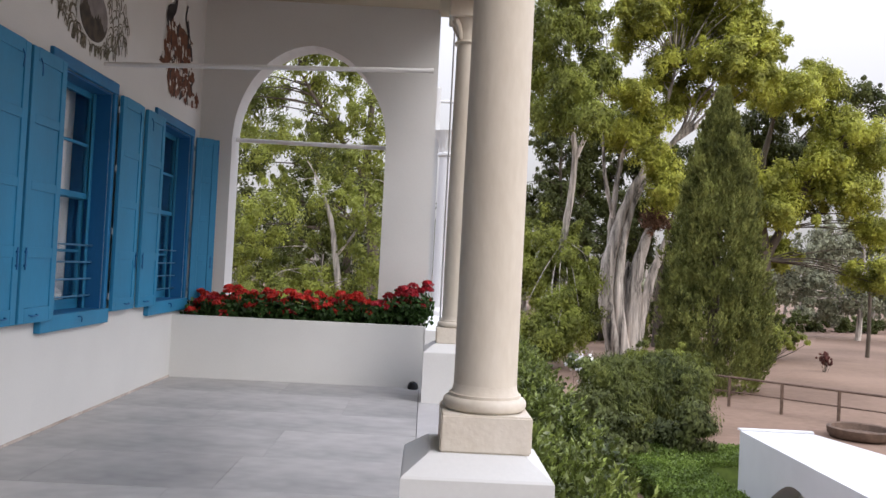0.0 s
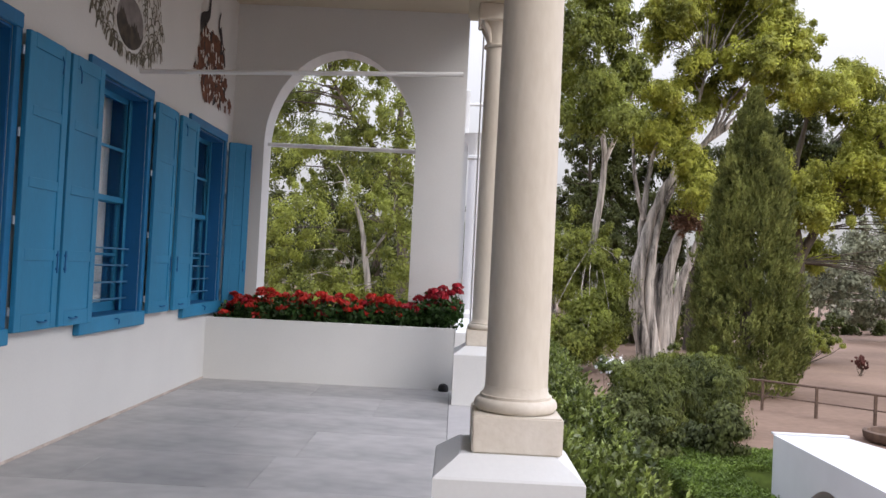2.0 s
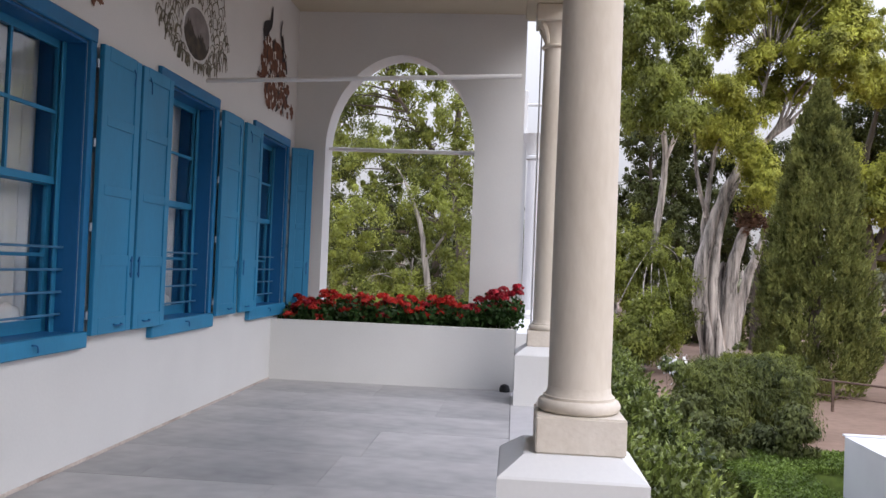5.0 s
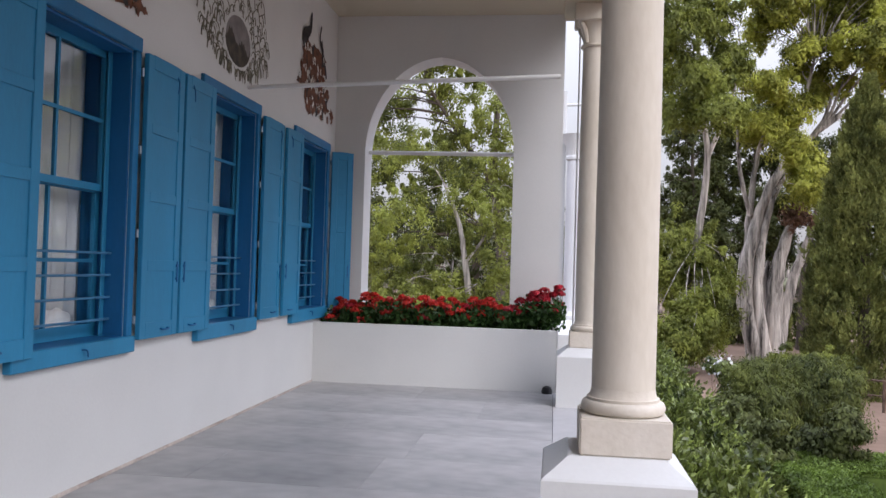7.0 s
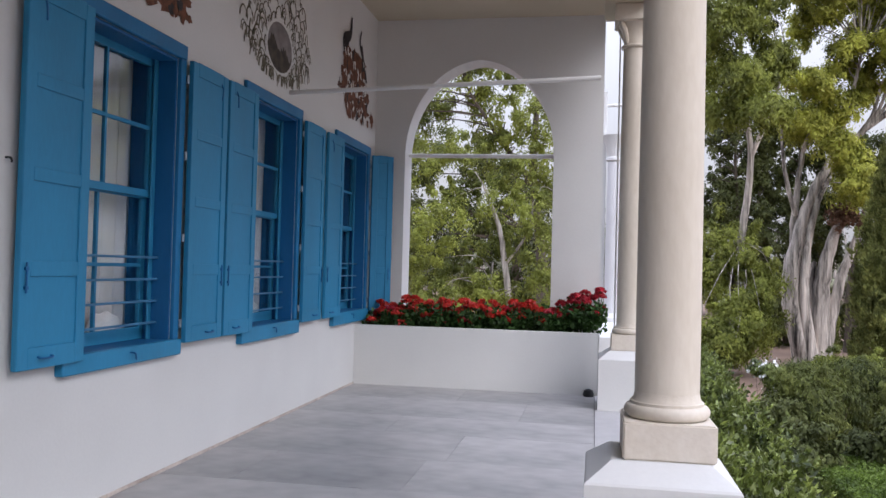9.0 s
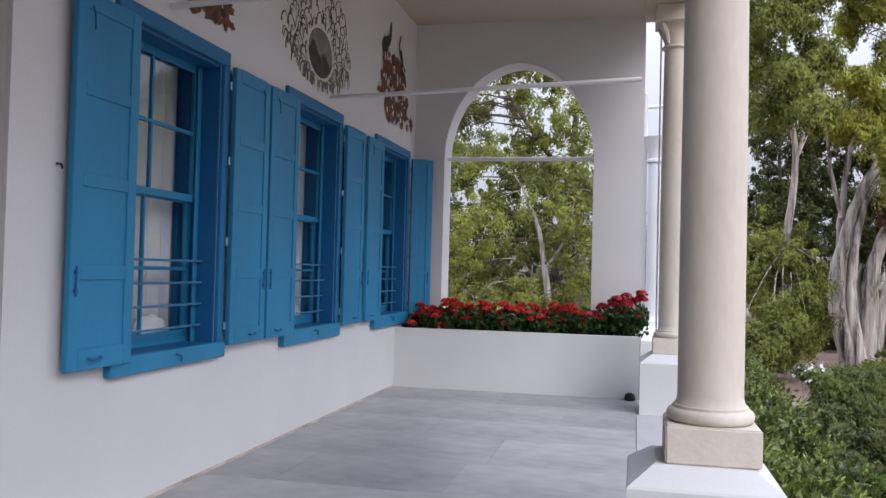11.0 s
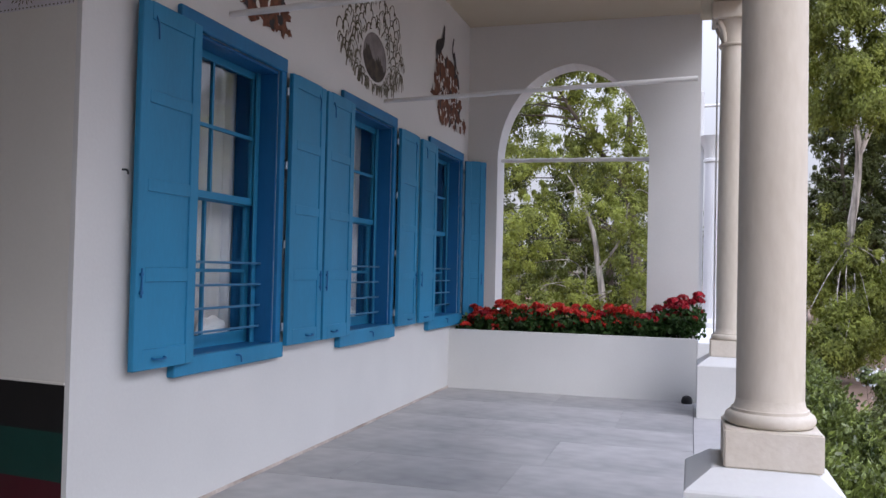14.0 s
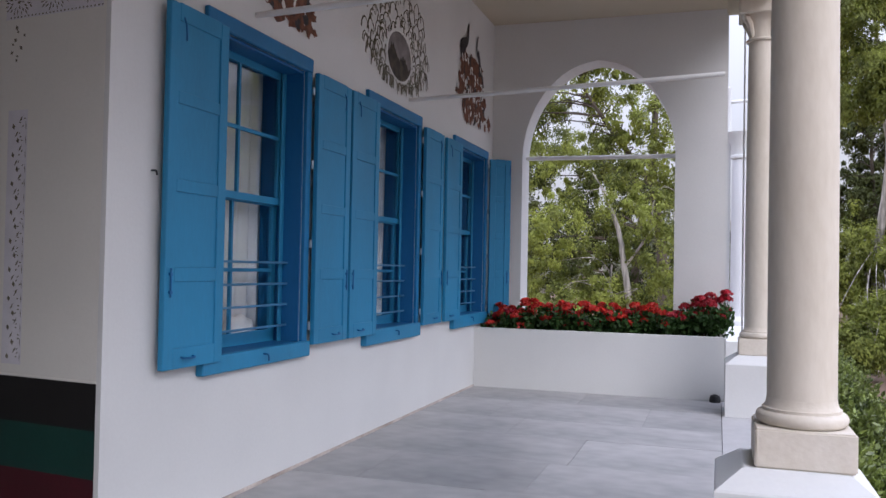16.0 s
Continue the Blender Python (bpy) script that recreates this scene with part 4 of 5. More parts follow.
tree("eucalyptus_tree", "slender eucalyptus with a thin white stem and hanging foliage", [
    ([(10.42, 38.0, GROUND), (10.52, 38, 0.8), (10.97, 38, 4.8), (11.22, 38, 8.0), (10.82, 38, 11.3), (10.52, 38, 15.0)], [0.38, 0.26, 0.2, 0.17, 0.14, 0.06]),
    ([(11.22, 38, 8.0), (12.33, 37.6, 11.0), (12.73, 37.4, 14.0)], [0.15, 0.1, 0.05])],
    [(8.8, 34.4, 14.6, 1.2, 1.4), (10.9, 36, 15.4, 1.2, 1.2), (9.1, 37.6, 13.0, 1.3, 1.0), (10.4, 35.2, 11.7, 1.4, 1.1), (11.9, 36.8, 13.1, 1.1, 1.1), (11.2, 34.4, 9.9, 1.3, 0.8), (9.2, 36, 10.4, 1.2, 0.9), (9.0, 37.6, 2.3, 1.1, 2.4), (10.2, 35.2, -0.9, 1.2, 1.7), (11.8, 36.8, 0.4, 1.0, 2.2), (9.0, 34.4, -1.8, 1.4, 1.1), (9.9, 36, 17.8, 1.9, 1.2), (10.8, 37.6, 2.9, 1.0, 1.3)],
    640, 170, 0.75, 0.23, 0.085, "leaf_mid", "bark", 103, 40, 1.2, twig=0.4)
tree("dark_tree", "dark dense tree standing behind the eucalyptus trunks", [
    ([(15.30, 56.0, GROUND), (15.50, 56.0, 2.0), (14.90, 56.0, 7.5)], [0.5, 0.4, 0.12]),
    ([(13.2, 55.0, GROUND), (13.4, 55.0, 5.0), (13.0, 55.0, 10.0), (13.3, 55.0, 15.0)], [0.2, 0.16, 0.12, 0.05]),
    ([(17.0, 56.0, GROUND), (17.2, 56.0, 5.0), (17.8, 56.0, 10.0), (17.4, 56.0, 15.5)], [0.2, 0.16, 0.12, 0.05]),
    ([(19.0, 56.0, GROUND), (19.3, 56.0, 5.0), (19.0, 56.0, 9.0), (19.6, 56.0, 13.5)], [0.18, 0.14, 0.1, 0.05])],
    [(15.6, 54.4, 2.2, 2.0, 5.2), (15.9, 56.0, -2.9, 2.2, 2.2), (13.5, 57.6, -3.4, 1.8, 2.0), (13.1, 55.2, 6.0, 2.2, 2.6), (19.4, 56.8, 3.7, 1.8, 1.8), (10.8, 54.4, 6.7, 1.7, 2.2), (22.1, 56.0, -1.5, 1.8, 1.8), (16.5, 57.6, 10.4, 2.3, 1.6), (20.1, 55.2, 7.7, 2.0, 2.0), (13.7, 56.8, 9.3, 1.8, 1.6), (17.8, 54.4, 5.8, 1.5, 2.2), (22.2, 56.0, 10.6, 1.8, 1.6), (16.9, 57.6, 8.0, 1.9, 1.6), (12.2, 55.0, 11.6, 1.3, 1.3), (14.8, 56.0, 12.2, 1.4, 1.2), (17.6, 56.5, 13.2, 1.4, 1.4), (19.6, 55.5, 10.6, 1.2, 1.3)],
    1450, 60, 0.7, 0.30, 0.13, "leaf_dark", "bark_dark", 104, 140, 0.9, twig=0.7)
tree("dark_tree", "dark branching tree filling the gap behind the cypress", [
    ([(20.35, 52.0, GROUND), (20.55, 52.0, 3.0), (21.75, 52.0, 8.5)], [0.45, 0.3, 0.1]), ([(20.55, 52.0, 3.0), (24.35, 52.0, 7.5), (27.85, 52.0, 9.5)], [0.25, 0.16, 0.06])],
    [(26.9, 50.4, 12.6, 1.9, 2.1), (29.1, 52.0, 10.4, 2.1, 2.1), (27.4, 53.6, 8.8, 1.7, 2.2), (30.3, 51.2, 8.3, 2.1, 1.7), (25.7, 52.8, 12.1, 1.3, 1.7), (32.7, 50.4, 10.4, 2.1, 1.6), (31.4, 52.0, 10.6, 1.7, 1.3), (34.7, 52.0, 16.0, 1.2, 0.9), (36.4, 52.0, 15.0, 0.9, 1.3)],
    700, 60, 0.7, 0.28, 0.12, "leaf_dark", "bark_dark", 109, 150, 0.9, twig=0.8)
tree("pale_tree", "grey green trees across the field, haze put in the leaf colour", [
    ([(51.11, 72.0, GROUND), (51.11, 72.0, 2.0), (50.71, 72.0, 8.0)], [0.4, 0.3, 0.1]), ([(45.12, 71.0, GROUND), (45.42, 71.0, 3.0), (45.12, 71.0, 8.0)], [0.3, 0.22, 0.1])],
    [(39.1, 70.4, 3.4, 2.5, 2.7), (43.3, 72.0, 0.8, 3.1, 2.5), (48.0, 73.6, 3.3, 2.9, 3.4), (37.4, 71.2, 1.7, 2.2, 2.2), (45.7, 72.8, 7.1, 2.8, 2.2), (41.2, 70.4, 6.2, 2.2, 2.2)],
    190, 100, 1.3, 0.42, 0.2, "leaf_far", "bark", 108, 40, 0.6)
tree("young_tree", "young pale stemmed tree with light green foliage", [
    ([(0.53, 17.0, GROUND), (0.40, 17, -0.5), (0.08, 17, 1.6), (-0.12, 17.0, 2.8), (-0.67, 17.0, 4.2)], [0.17, 0.13, 0.10, 0.08, 0.035]),
    ([(0.40, 17, -0.5), (-0.32, 17.1, 0.8), (-0.32, 17.2, 1.7)], [0.07, 0.05, 0.03]),
    ([(0.08, 17, 1.6), (0.78, 16.8, 2.6), (0.99, 16.6, 3.6)], [0.05, 0.04, 0.02])],
    [(-2.0, 16.0, 2.8, 0.9, 0.9), (-1.0, 17.0, 3.8, 0.9, 0.7), (0.3, 18.0, 4.6, 0.8, 0.9), (1.1, 16.5, 3.2, 0.6, 0.9), (-3.0, 17.5, 4.7, 0.7, 0.8), (-1.6, 16.0, 5.4, 0.8, 0.6), (-2.7, 17.0, 1.3, 0.8, 1.0), (-1.4, 18.0, 1.6, 0.9, 1.0), (1.3, 16.5, 1.9, 0.6, 1.1), (0.1, 17.5, 2.6, 0.7, 0.7), (-1.9, 16.0, 0.4, 1.0, 0.7), (-0.3, 17.0, 0.8, 1.1, 0.6), (1.1, 18.0, 0.5, 0.9, 0.8)],
    340, 130, 0.42, 0.125, 0.05, "leaf_mid", "bark", 105, 10, 0.9, twig=0.25)
tree("eucalyptus_tree", "tall eucalyptus with dark branches beyond the arch", [
    ([(0.67, 26.0, GROUND), (0.77, 26, 1.0), (0.27, 26, 6.0), (0.57, 26.0, 10.5)], [0.3, 0.24, 0.18, 0.06]),
    ([(0.37, 26.0, 5.0), (-1.53, 25.8, 7.6), (-2.72, 25.6, 9.4)], [0.16, 0.1, 0.04])],
    [(0.5, 24.4, 7.8, 0.9, 1.0), (-2.1, 26.0, 10.1, 1.1, 1.2), (-4.5, 27.6, 9.0, 1.0, 1.0), (-0.9, 25.2, 8.3, 0.8, 1.4), (-0.3, 26.8, 10.3, 1.0, 1.0), (-2.9, 24.4, 10.7, 1.4, 0.9), (-1.2, 26.0, 6.4, 1.2, 1.0), (-5.5, 27.6, 7.9, 1.0, 1.3), (1.3, 25.2, 5.9, 0.9, 1.4), (-2.1, 26.8, 8.2, 0.5, 1.5)],
    210, 120, 0.62, 0.18, 0.075, "leaf_mid", "bark_dark", 106, 50, 1.1, twig=0.5)
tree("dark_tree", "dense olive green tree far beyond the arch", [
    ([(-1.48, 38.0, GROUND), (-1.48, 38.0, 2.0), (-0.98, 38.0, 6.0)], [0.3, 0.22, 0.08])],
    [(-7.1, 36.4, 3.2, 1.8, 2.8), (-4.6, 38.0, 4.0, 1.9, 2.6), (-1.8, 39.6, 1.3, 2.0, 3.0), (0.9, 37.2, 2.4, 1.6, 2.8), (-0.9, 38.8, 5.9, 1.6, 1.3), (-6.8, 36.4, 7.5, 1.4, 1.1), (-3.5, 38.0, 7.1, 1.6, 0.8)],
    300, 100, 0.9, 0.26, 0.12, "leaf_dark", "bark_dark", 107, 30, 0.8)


def cypress(x, y, height, radius, seed):
    rng = np.random.default_rng(seed)
    t = thing("cypress_tree", "dense dark green conical cypress", "tree", (x, y, GROUND))
    sprays, per = int(135 * height * radius / 2.75), 78
    z = 0.2 + (height - 0.45) * rng.random(sprays) ** 0.85
    v = z / height
    prof = np.where(v < 0.2, 0.80 + v, 1.0) * np.clip(1 - v, 0, 1) ** 0.62 * np.minimum(1, (1 - v) / 0.22) ** 0.4 + 0.01
    a = rng.uniform(0, 2 * np.pi, sprays)
    uneven = 1 + 0.07 * np.sin(a * 3 + z * 0.9) + 0.06 * np.sin(a * 7 - z * 1.7)
    rr = radius * prof * uneven * rng.uniform(0.70, 1.0, sprays)
    foot = np.stack([rr * np.cos(a), rr * np.sin(a), z], 1)
    lean = np.stack([0.28 * np.cos(a), 0.28 * np.sin(a), np.ones(sprays)], 1) + rng.normal(size=(sprays, 3)) * 0.12
    size = rng.uniform(0.55, 1.25, (sprays, 1)) * (0.25 + 0.85 * np.clip(1.05 - v, 0, 1) ** 0.5)[:, None]
    u = rng.random((sprays, per, 1))
    wide = 0.36 * (1 - u) ** 0.6 * np.minimum(1, 0.35 + 3 * u)
    o = rng.normal(size=(sprays, per, 3)) * np.array([1, 1, 0.3])
    o /= np.linalg.norm(o, axis=2, keepdims=True)
    c = (foot[:, None, :] + size[:, None, :] * (lean[:, None, :] * (u * 1.15 - 0.35) + o * wide)).reshape(-1, 3)
    c[:, 2] = np.maximum(c[:, 2], 0.08)
    ax = (lean[:, None, :] + 0.5 * o + rng.normal(size=o.shape) * 0.25).reshape(-1, 3)
    out = (o + 0.35 * np.stack([np.cos(a), np.sin(a), 0 * a], 1)[:, None, :] + np.array([0, 0, 0.35])).reshape(-1, 3)
    leaves("crown", leaf_mesh("crown", c, ax, 0.20, 0.075, rng, out), "leaf_cyp", t)
    smooth(part("trunk", tube([(0, 0, 0), (0, 0, height * 0.5), (0, 0, height * 0.93)], [0.28, 0.2, 0.04], 10), "bark_dark", t))
    return t


cypress(16.5, 29.0, 14.0, 2.8, 31)
cypress(17.0, 46.0, 4.5, 1.0, 32)


def shrub(name, label, blobs, clumps, per, spread, leaf, leaf_w, material, seed):
    rng = np.random.default_rng(seed)
    b0 = blobs[0]
    t = thing(name, label, "shrub", (b0[0], b0[1], GROUND))
    pts, tips, face = crown_points(blobs, clumps, per, spread, rng, 0.0)
    keep = pts[:, 2] > GROUND
    pts, face = pts[keep], face[keep]
    leaves("foliage", leaf_mesh("foliage", pts - np.array((b0[0], b0[1], GROUND)), hang(face, rng, -1.7), leaf, leaf_w, rng, face), material, t)
    bm = bmesh.new()
    for i in rng.choice(len(tips), min(24, len(tips)), replace=False):
        tip = Vector(tips[i]) - Vector((b0[0], b0[1], GROUND))
        tube(bend([(tip.x * 0.35, tip.y * 0.35, 0.0), (tip.x * 0.75, tip.y * 0.75, tip.z * 0.5), tip], 3), [q * min(1.0, b0[3] * 0.5) for q in (0.04, 0.035, 0.03, 0.025, 0.02, 0.015, 0.01)], 5, bm)
    part("branches", bm, "bark_dark", t)
    return t


shrub("garden_shrub", "broad dark green garden shrubs in a loose group", [(9.0, 15, -2.2, 1.0, 0.9), (10.8, 17, -2.2, 1.1, 1.1), (9.3, 19, -4.0, 1.0, 1.2), (9.9, 16, -3.8, 1.1, 1.0), (11.8, 18, -3.1, 0.9, 0.9), (9.3, 17, -1.7, 0.9, 0.5), (11.9, 19, -2.2, 1.0, 0.8)], 520, 150, 0.62, 0.19, 0.036, "leaf_shrub", 41)

shrub("garden_shrub", "dark green undergrowth between the hedges", [(8.2, 11.8, -3.1, 0.7, 0.8), (9.3, 13.0, -4.1, 0.8, 0.8), (8.2, 14.2, -2.5, 0.7, 0.6), (9.8, 12.4, -3.0, 0.6, 0.6), (8.8, 13.6, -4.7, 0.8, 0.6), (10.2, 11.8, -2.4, 0.4, 0.6)], 360, 110, 0.42, 0.14, 0.065, "leaf_dark", 44)
shrub("garden_shrub", "olive green loose shrub beside the path", [(11.2, 20, -1.7, 0.8, 0.6), (13.1, 22, -2.1, 0.8, 0.8), (11.6, 24, -2.6, 0.9, 0.7)], 260, 120, 0.42, 0.13, 0.055, "leaf_mid", 45)

# tall glossy hedge along the foot of the house
rng = np.random.default_rng(51)
n, per = 7200, 26
hy = rng.uniform(-6.5, 22, n)
wide = 5.62 + 0.055 * hy
hx = 3.75 + (wide - 3.75) * rng.random(n)
bumpy = 0.18 * np.sin(hy * 2.1) + 0.14 * np.sin(hy * 4.7 + hx * 3) + 0.11 * np.sin(hx * 5.1 - hy * 1.3)
edge = (hx - 3.75) / (wide - 3.75)
hz = -1.22 + bumpy - 0.5 * edge ** 4 + rng.normal(size=n) * 0.08
side = rng.random(n) < 0.38
hx[side] = wide[side] - 0.12 + 0.16 * np.sin(hy[side] * 2.6) + 0.14 * np.sin(hy[side] * 6.1) + rng.normal(size=side.sum()) * 0.10
hz[side] = rng.uniform(GROUND + 0.1, -1.5, side.sum())
lean = np.stack([0.25 + 0.35 * side, -0.1 + 0 * hy, np.ones(n)], 1) + rng.normal(size=(n, 3)) * 0.25
u = rng.random((n, per, 1))
o = rng.normal(size=(n, per, 3))
o /= np.linalg.norm(o, axis=2, keepdims=True)
long = rng.uniform(0.22, 0.46, (n, 1, 1))
pts = (np.stack([hx, hy, hz], 1)[:, None, :] + lean[:, None, :] * u * long + o * 0.075 * (1.15 - u)).reshape(-1, 3)
ax = (0.75 * lean[:, None, :] + o).reshape(-1, 3)
hedge = thing("hedge", "tall glossy green hedge along the house", "hedge", (4.6, 10.0, GROUND))
leaves("foliage", leaf_mesh("foliage", pts - np.array((4.6, 10.0, GROUND)), ax, 0.12, 0.05, rng), "leaf_hedge", hedge)
# dark filler box: its colour paints the shade between the sprigs
part("hedge_core", box(-0.75, 0.35, -16.4, 11.9, 0.0, 2.05, 0.1), "leaf_dark", hedge, "plain dark box for the shade inside the hedge")


def low_hedge(x0, x1, y0, y1, h, n, seed):
    rng = np.random.default_rng(seed)
    t = thing("low_hedge", "low clipped bright green hedge", "hedge", ((x0 + x1) / 2, (y0 + y1) / 2, GROUND), "clipped hedges")
    hx, hy = (x1 - x0) / 2, (y1 - y0) / 2
    c = np.stack([rng.uniform(-hx, hx, n), rng.uniform(-hy, hy, n), h + rng.normal(size=n) * 0.035], 1)
    k = n // 3
    c[:k, 0] = rng.choice((-hx, hx), k) + rng.normal(size=k) * 0.03
    c[:k, 2] = rng.uniform(0.02, h, k)
    c[k:2 * k // 1, 1][: k // 2] = rng.choice((-hy, hy), k // 2)
    leaves("foliage", leaf_mesh("foliage", c, rng.normal(size=(n, 3)) + np.array([0, 0, 0.5]), 0.085, 0.05, rng), "leaf_box", t)
    part("hedge_core", box(-hx + 0.04, hx - 0.04, -hy + 0.04, hy - 0.04, 0.0, h - 0.03, 0.04), "leaf_box", t)


low_hedge(8.3, 9.9, 6.0, 12.2, 0.62, 16000, 61)
low_hedge(10.05, 12.2, 10.4, 12.6, 0.62, 9000, 62)

# distant woods
rng = np.random.default_rng(71)
blobs = []
for k in range(210):
    bx = -40 + k * 0.75 + rng.uniform(-1, 1)
    by = rng.uniform(88, 112)
    h = rng.uniform(6, 12)
    blobs.append((bx, by, GROUND + h * 0.62, rng.uniform(1.6, 3.0), h * 0.42))
# unseen arc added east and south, blocking low sky light on the upper walls
for k in range(110):
    ang = radians(25 - 150 * k / 110)
    rr, h = rng.uniform(48, 66), rng.uniform(11, 18)
    blobs.append((5 + rr * math.cos(ang), rr * math.sin(ang), GROUND + h * 0.5, rng.uniform(2.4, 3.8), h * 0.5))
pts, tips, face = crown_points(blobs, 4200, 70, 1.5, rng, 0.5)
tagged(leaves("far_woods", leaf_mesh("far_woods", pts, hang(face, rng, 0.5), 0.55, 0.28, rng, face), "leaf_far"), "grey green distant woods, haze put in the colour, with an unseen added arc", "woods", kind="stuff")
bm = bmesh.new()
for bx, by, bz, rx, rz in blobs:
    tube([(bx, by, GROUND), (bx + rng.uniform(-0.3, 0.3), by, bz), (bx + rng.uniform(-0.8, 0.8), by, bz + rz)], [0.22, 0.16, 0.05], 6, bm)
tagged(part("far_trunks", bm, "bark"), "thin pale trunks in the distant woods", "trunks", kind="stuff")
pts, tips, face = crown_points([(30 + 3.1 * k, 78 + (k * 37) % 9, GROUND + 0.9, 1.9, 1.0) for k in range(16)], 260, 70, 0.8, rng, 0.0)
pts = pts[pts[:, 2] > GROUND]
tagged(leaves("far_shrubs", leaf_mesh("far_shrubs", pts, rng.normal(size=pts.shape), 0.4, 0.24, rng), "leaf_dark"), "dark low shrubs at the far edge of the field", "shrubs", kind="stuff")

shrub("pale_shrub", "spreading pale green shrub on the field", [(25.4, 46.0, -1.9, 1.9, 1.1), (27.2, 46.6, -2.2, 1.5, 0.8), (24.4, 45.4, -0.6, 1.2, 1.0)], 150, 90, 0.5, 0.2, 0.09, "leaf_mid", 42)
shrub("small_shrub", "small round dark reddish shrub on the bare field", [(26.9, 39.6, -2.8, 0.35, 0.35)], 40, 60, 0.16, 0.10, 0.05, "leaf_red", 43)
smooth(tagged(part("bare_trunk", tube(bend([(35.86, 51.7, GROUND), (35.91, 51.7, -1.0), (35.86, 51.7, 2.3)], 4, 0.02), [0.16, 0.15, 0.15, 0.14, 0.14, 0.13, 0.13, 0.12, 0.1], 10), "bark_dark"), "thin bare dark tree trunk on the field", "trunk"))

# ---- garden: stair flank, path, fence, basin ----
flank = thing("garden_stair_flank", "low white plastered garden structure with a small arch", "structure", (10.1, 6.0, GROUND))
fb = bmesh.new()


def quad(bm, *pts):
    bm.faces.new([bm.verts.new(p) for p in pts])


H = 1.8
yy = [2.40, 0.75, -1.55, -9.0]
line = [(0.75 - 2.3 * k / 12, 0.72 + 0.55 * math.sin(math.pi * k / 12)) for k in range(13)]
quad(fb, (0, yy[0], 0), (0, yy[0], H), (0, yy[1], H), (0, yy[1], 0))
quad(fb, (0, yy[2], 0), (0, yy[2], H), (0, yy[3], H), (0, yy[3], 0))
for (ya, za), (yb2, zb) in zip(line, line[1:]):
    quad(fb, (0, ya, za), (0, ya, H), (0, yb2, H), (0, yb2, zb))
    quad(fb, (0, ya, za), (0, yb2, zb), (0.5, yb2, zb), (0.5, ya, za))
quad(fb, (0, yy[1], 0), (0, yy[1], 0.72), (0.5, yy[1], 0.72), (0.5, yy[1], 0))
quad(fb, (0, yy[2], 0), (0.5, yy[2], 0), (0.5, yy[2], 0.72), (0, yy[2], 0.72))
quad(fb, (0.5, yy[1], 0), (0.5, yy[1], H), (0.5, yy[2], H), (0.5, yy[2], 0))
W0, W1 = 1.62, 4.6
quad(fb, (0, yy[0], H), (W0, yy[0], H), (W1, yy[3], H), (0, yy[3], H))
quad(fb, (0, yy[0], 0), (W0, yy[0], 0), (W0, yy[0], H), (0, yy[0], H))
quad(fb, (W0, yy[0], 0), (W1, yy[3], 0), (W1, yy[3], H), (W0, yy[0], H))
quad(fb, (0, yy[3], 0), (W1, yy[3], 0), (W1, yy[3], H), (0, yy[3], H))
bmesh.ops.remove_doubles(fb, verts=fb.verts[:], dist=0.001)
bmesh.ops.recalc_face_normals(fb, faces=fb.faces[:])
part("flank_wall", fb, "plaster_grey", flank)
part("coping", box(-0.02, W0 + 0.02, yy[0] - 0.02, yy[0] + 0.10, H, H + 0.05, 0.01), "plaster_grey", flank)

tagged(part("path", box(9.95, 10.06, 4.0, 10.3, GROUND, GROUND + 0.03), "paving"), "narrow white gravel edging", "path", kind="structure")
tagged(part("path_cross", box(9.95, 13.5, 8.4, 10.2, GROUND - 0.05, GROUND + 0.025), "paving"), "white paved garden path", "path", kind="structure")
shrub("flowering_shrub", "green shrub speckled with small white flowers", [(8.2, 16.4, -1.4, 0.3, 0.3), (8.5, 17.0, -2.2, 0.3, 0.4), (8.8, 17.6, -2.9, 0.2, 0.3), (7.9, 16.7, -1.3, 0.2, 0.2)], 90, 70, 0.28, 0.12, 0.06, "leaf_hedge", 46)
rng = np.random.default_rng(47)
pts, tips, face = crown_points([(8.2, 16.4, -1.4, 0.3, 0.3), (8.5, 17.0, -2.2, 0.3, 0.4), (8.8, 17.6, -2.9, 0.2, 0.3), (7.9, 16.7, -1.3, 0.2, 0.2)], 60, 7, 0.34, rng, 0.0, 0.8)
tagged(leaves("white_blossom", leaf_mesh("white_blossom", pts, hang(face, rng, 0.0), 0.10, 0.09, rng, face), "cushion"), "small white blossoms on the garden shrub", "flowers", kind="stuff")

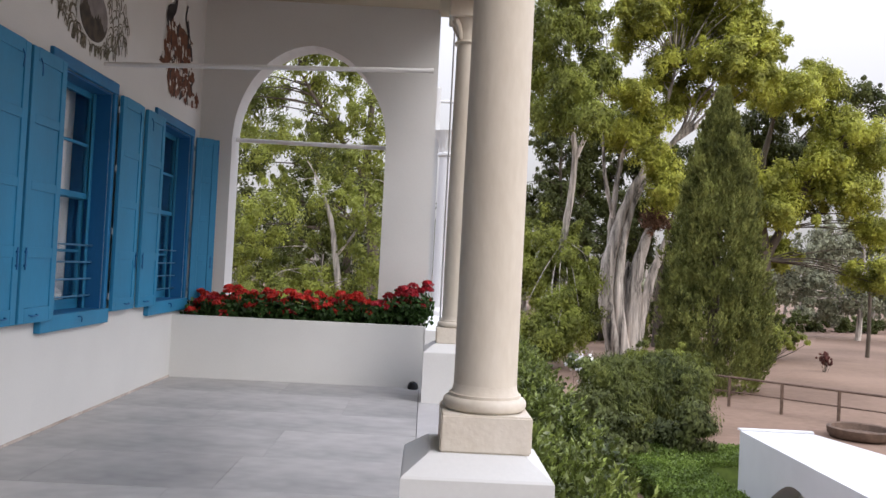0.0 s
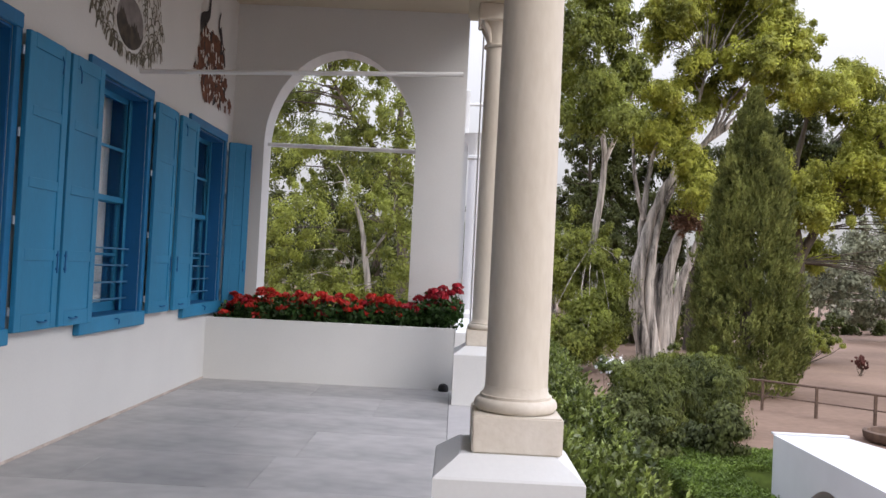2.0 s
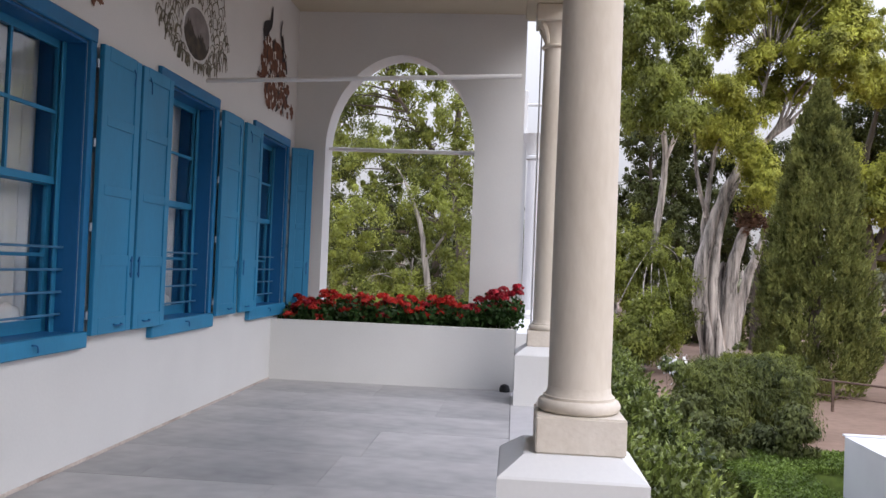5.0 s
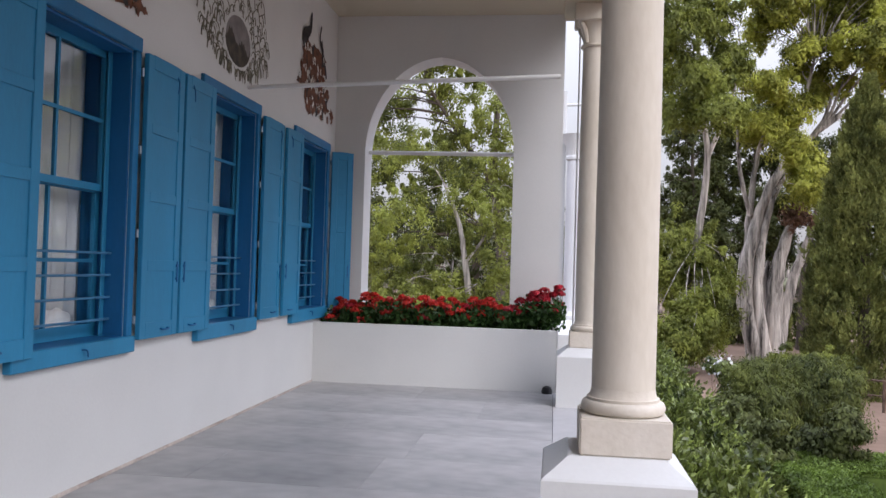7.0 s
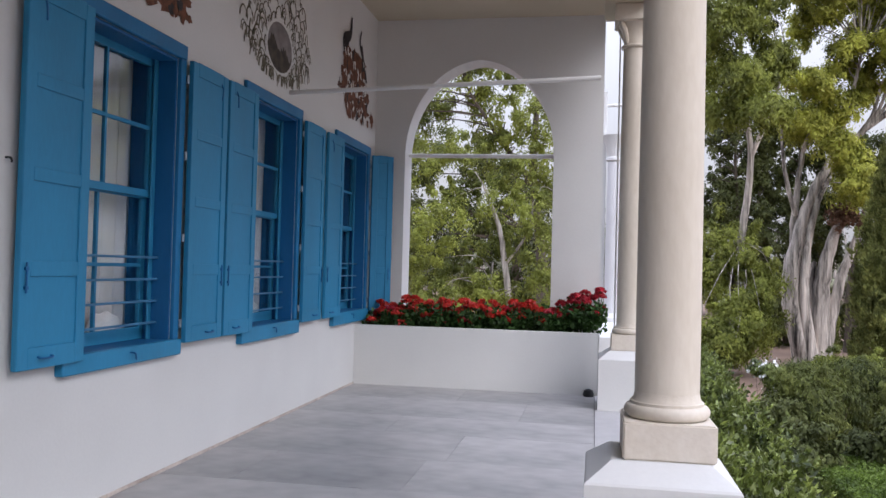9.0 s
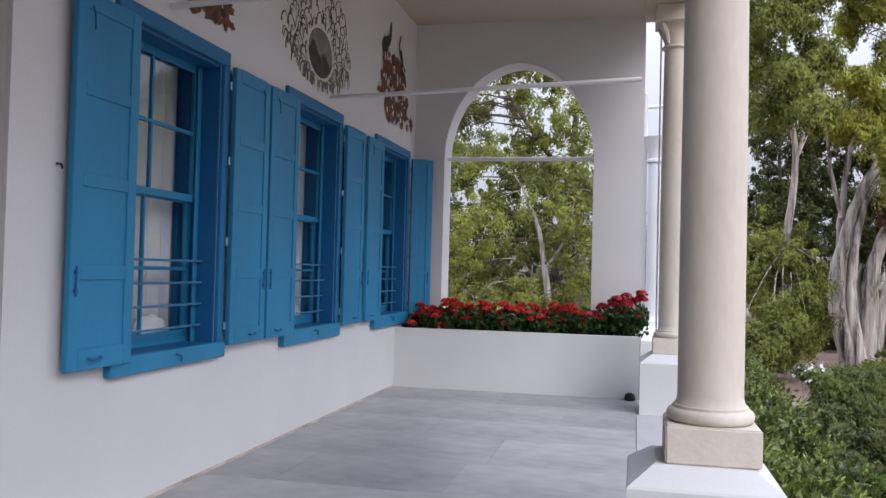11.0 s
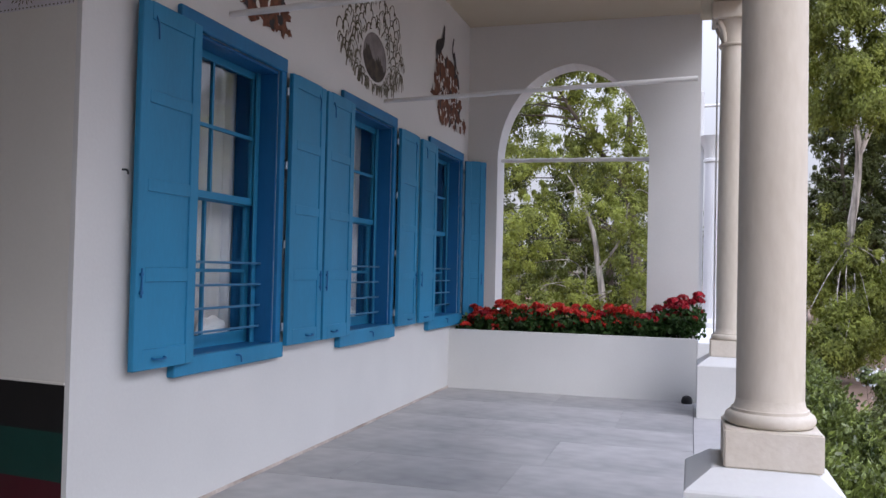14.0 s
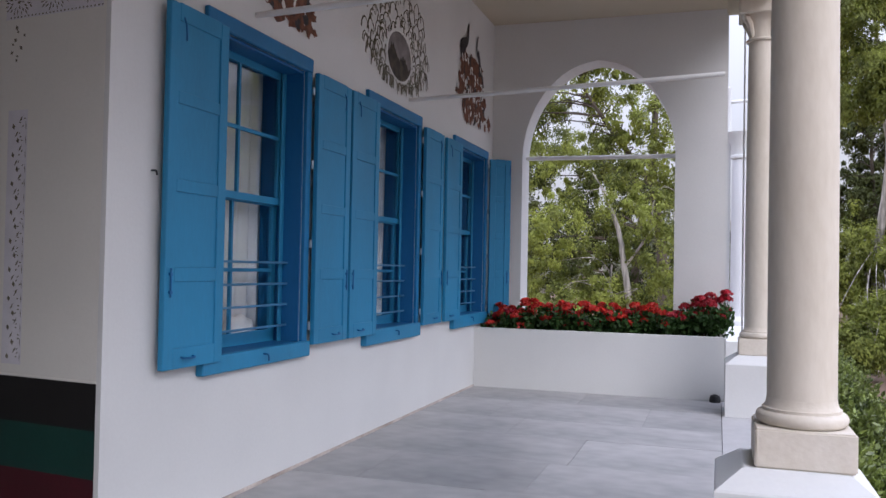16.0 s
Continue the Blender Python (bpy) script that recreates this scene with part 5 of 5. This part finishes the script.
fence = thing("garden_fence", "dark weathered wooden post and rail fence", "fence", (18.67, 21.2, GROUND))
fd = (Vector((20.53, 21.06, 0)) - Vector((17.30, 24.0, 0))).normalized()
for k in range(-3, 7):
    p = Vector((0, 0, 0)) + fd * 2.1 * k
    ob = part("post", box(-0.05, 0.05, -0.05, 0.05, -0.05, 1.24, 0.01), "fence", fence)
    ob.location = (p.x, p.y, 0)
for z in (0.62, 1.2):
    a, b = fd * -6.4, fd * 13.0
    part("rail", tube([(a.x, a.y, z), (b.x, b.y, z)], 0.045 if z > 1 else 0.03, 8), "fence", fence)
bm = lathe([(0.95, 0.0), (1.05, 0.10), (1.08, 0.32), (1.0, 0.36), (0.94, 0.33), (0.9, 0.12)], 36, 18.05, 18.4)
for v in bm.verts:
    v.co.z += GROUND
smooth(tagged(part("round_basin", bm, "fence"), "low round stone garden basin", "basin"))

# ---- marble paving, slab by slab ----
floor = thing("floor", "large grey marble slabs with fine joints on the balcony", "floor", (0, 0, -0.022))
floor["kind"] = "structure"
rnd = random.Random(77)
shared = {}


def slab(x0, x1, y0, y1, material="slab"):
    w, d = round(x1 - x0, 3), round(y1 - y0, 3)
    if (w, d) not in shared:
        bm = box(0.001, w - 0.001, 0.001, d - 0.001, 0.0, 0.022, 0.0015)
        me = bpy.data.meshes.new("slab")
        bm.to_mesh(me)
        bm.free()
        me.materials.append(M[material])
        shared[w, d] = me
    ob = new("slab", shared[w, d])
    ob.parent = floor
    ob.location = (x0, y0, 0.0 + rnd.uniform(-0.0012, 0.0012))


y = -0.002
k = 0
while y > -13.9:
    d = (0.92, 1.10, 0.84, 1.02)[k % 4]
    xs = ([0.002, 1.46, 2.984], [0.002, 0.74, 2.26, 2.984], [0.002, 1.12, 2.984], [0.002, 1.86, 2.984], [0.002, 0.52, 1.72, 2.984])[k % 5]
    for a, b in zip(xs, xs[1:]):
        slab(a, b, y - d, y)
    y -= d
    k += 1
y = -0.002
while y > -13.9:
    slab(2.988, 3.54, y - 1.64, y, "threshold")
    y -= 1.64
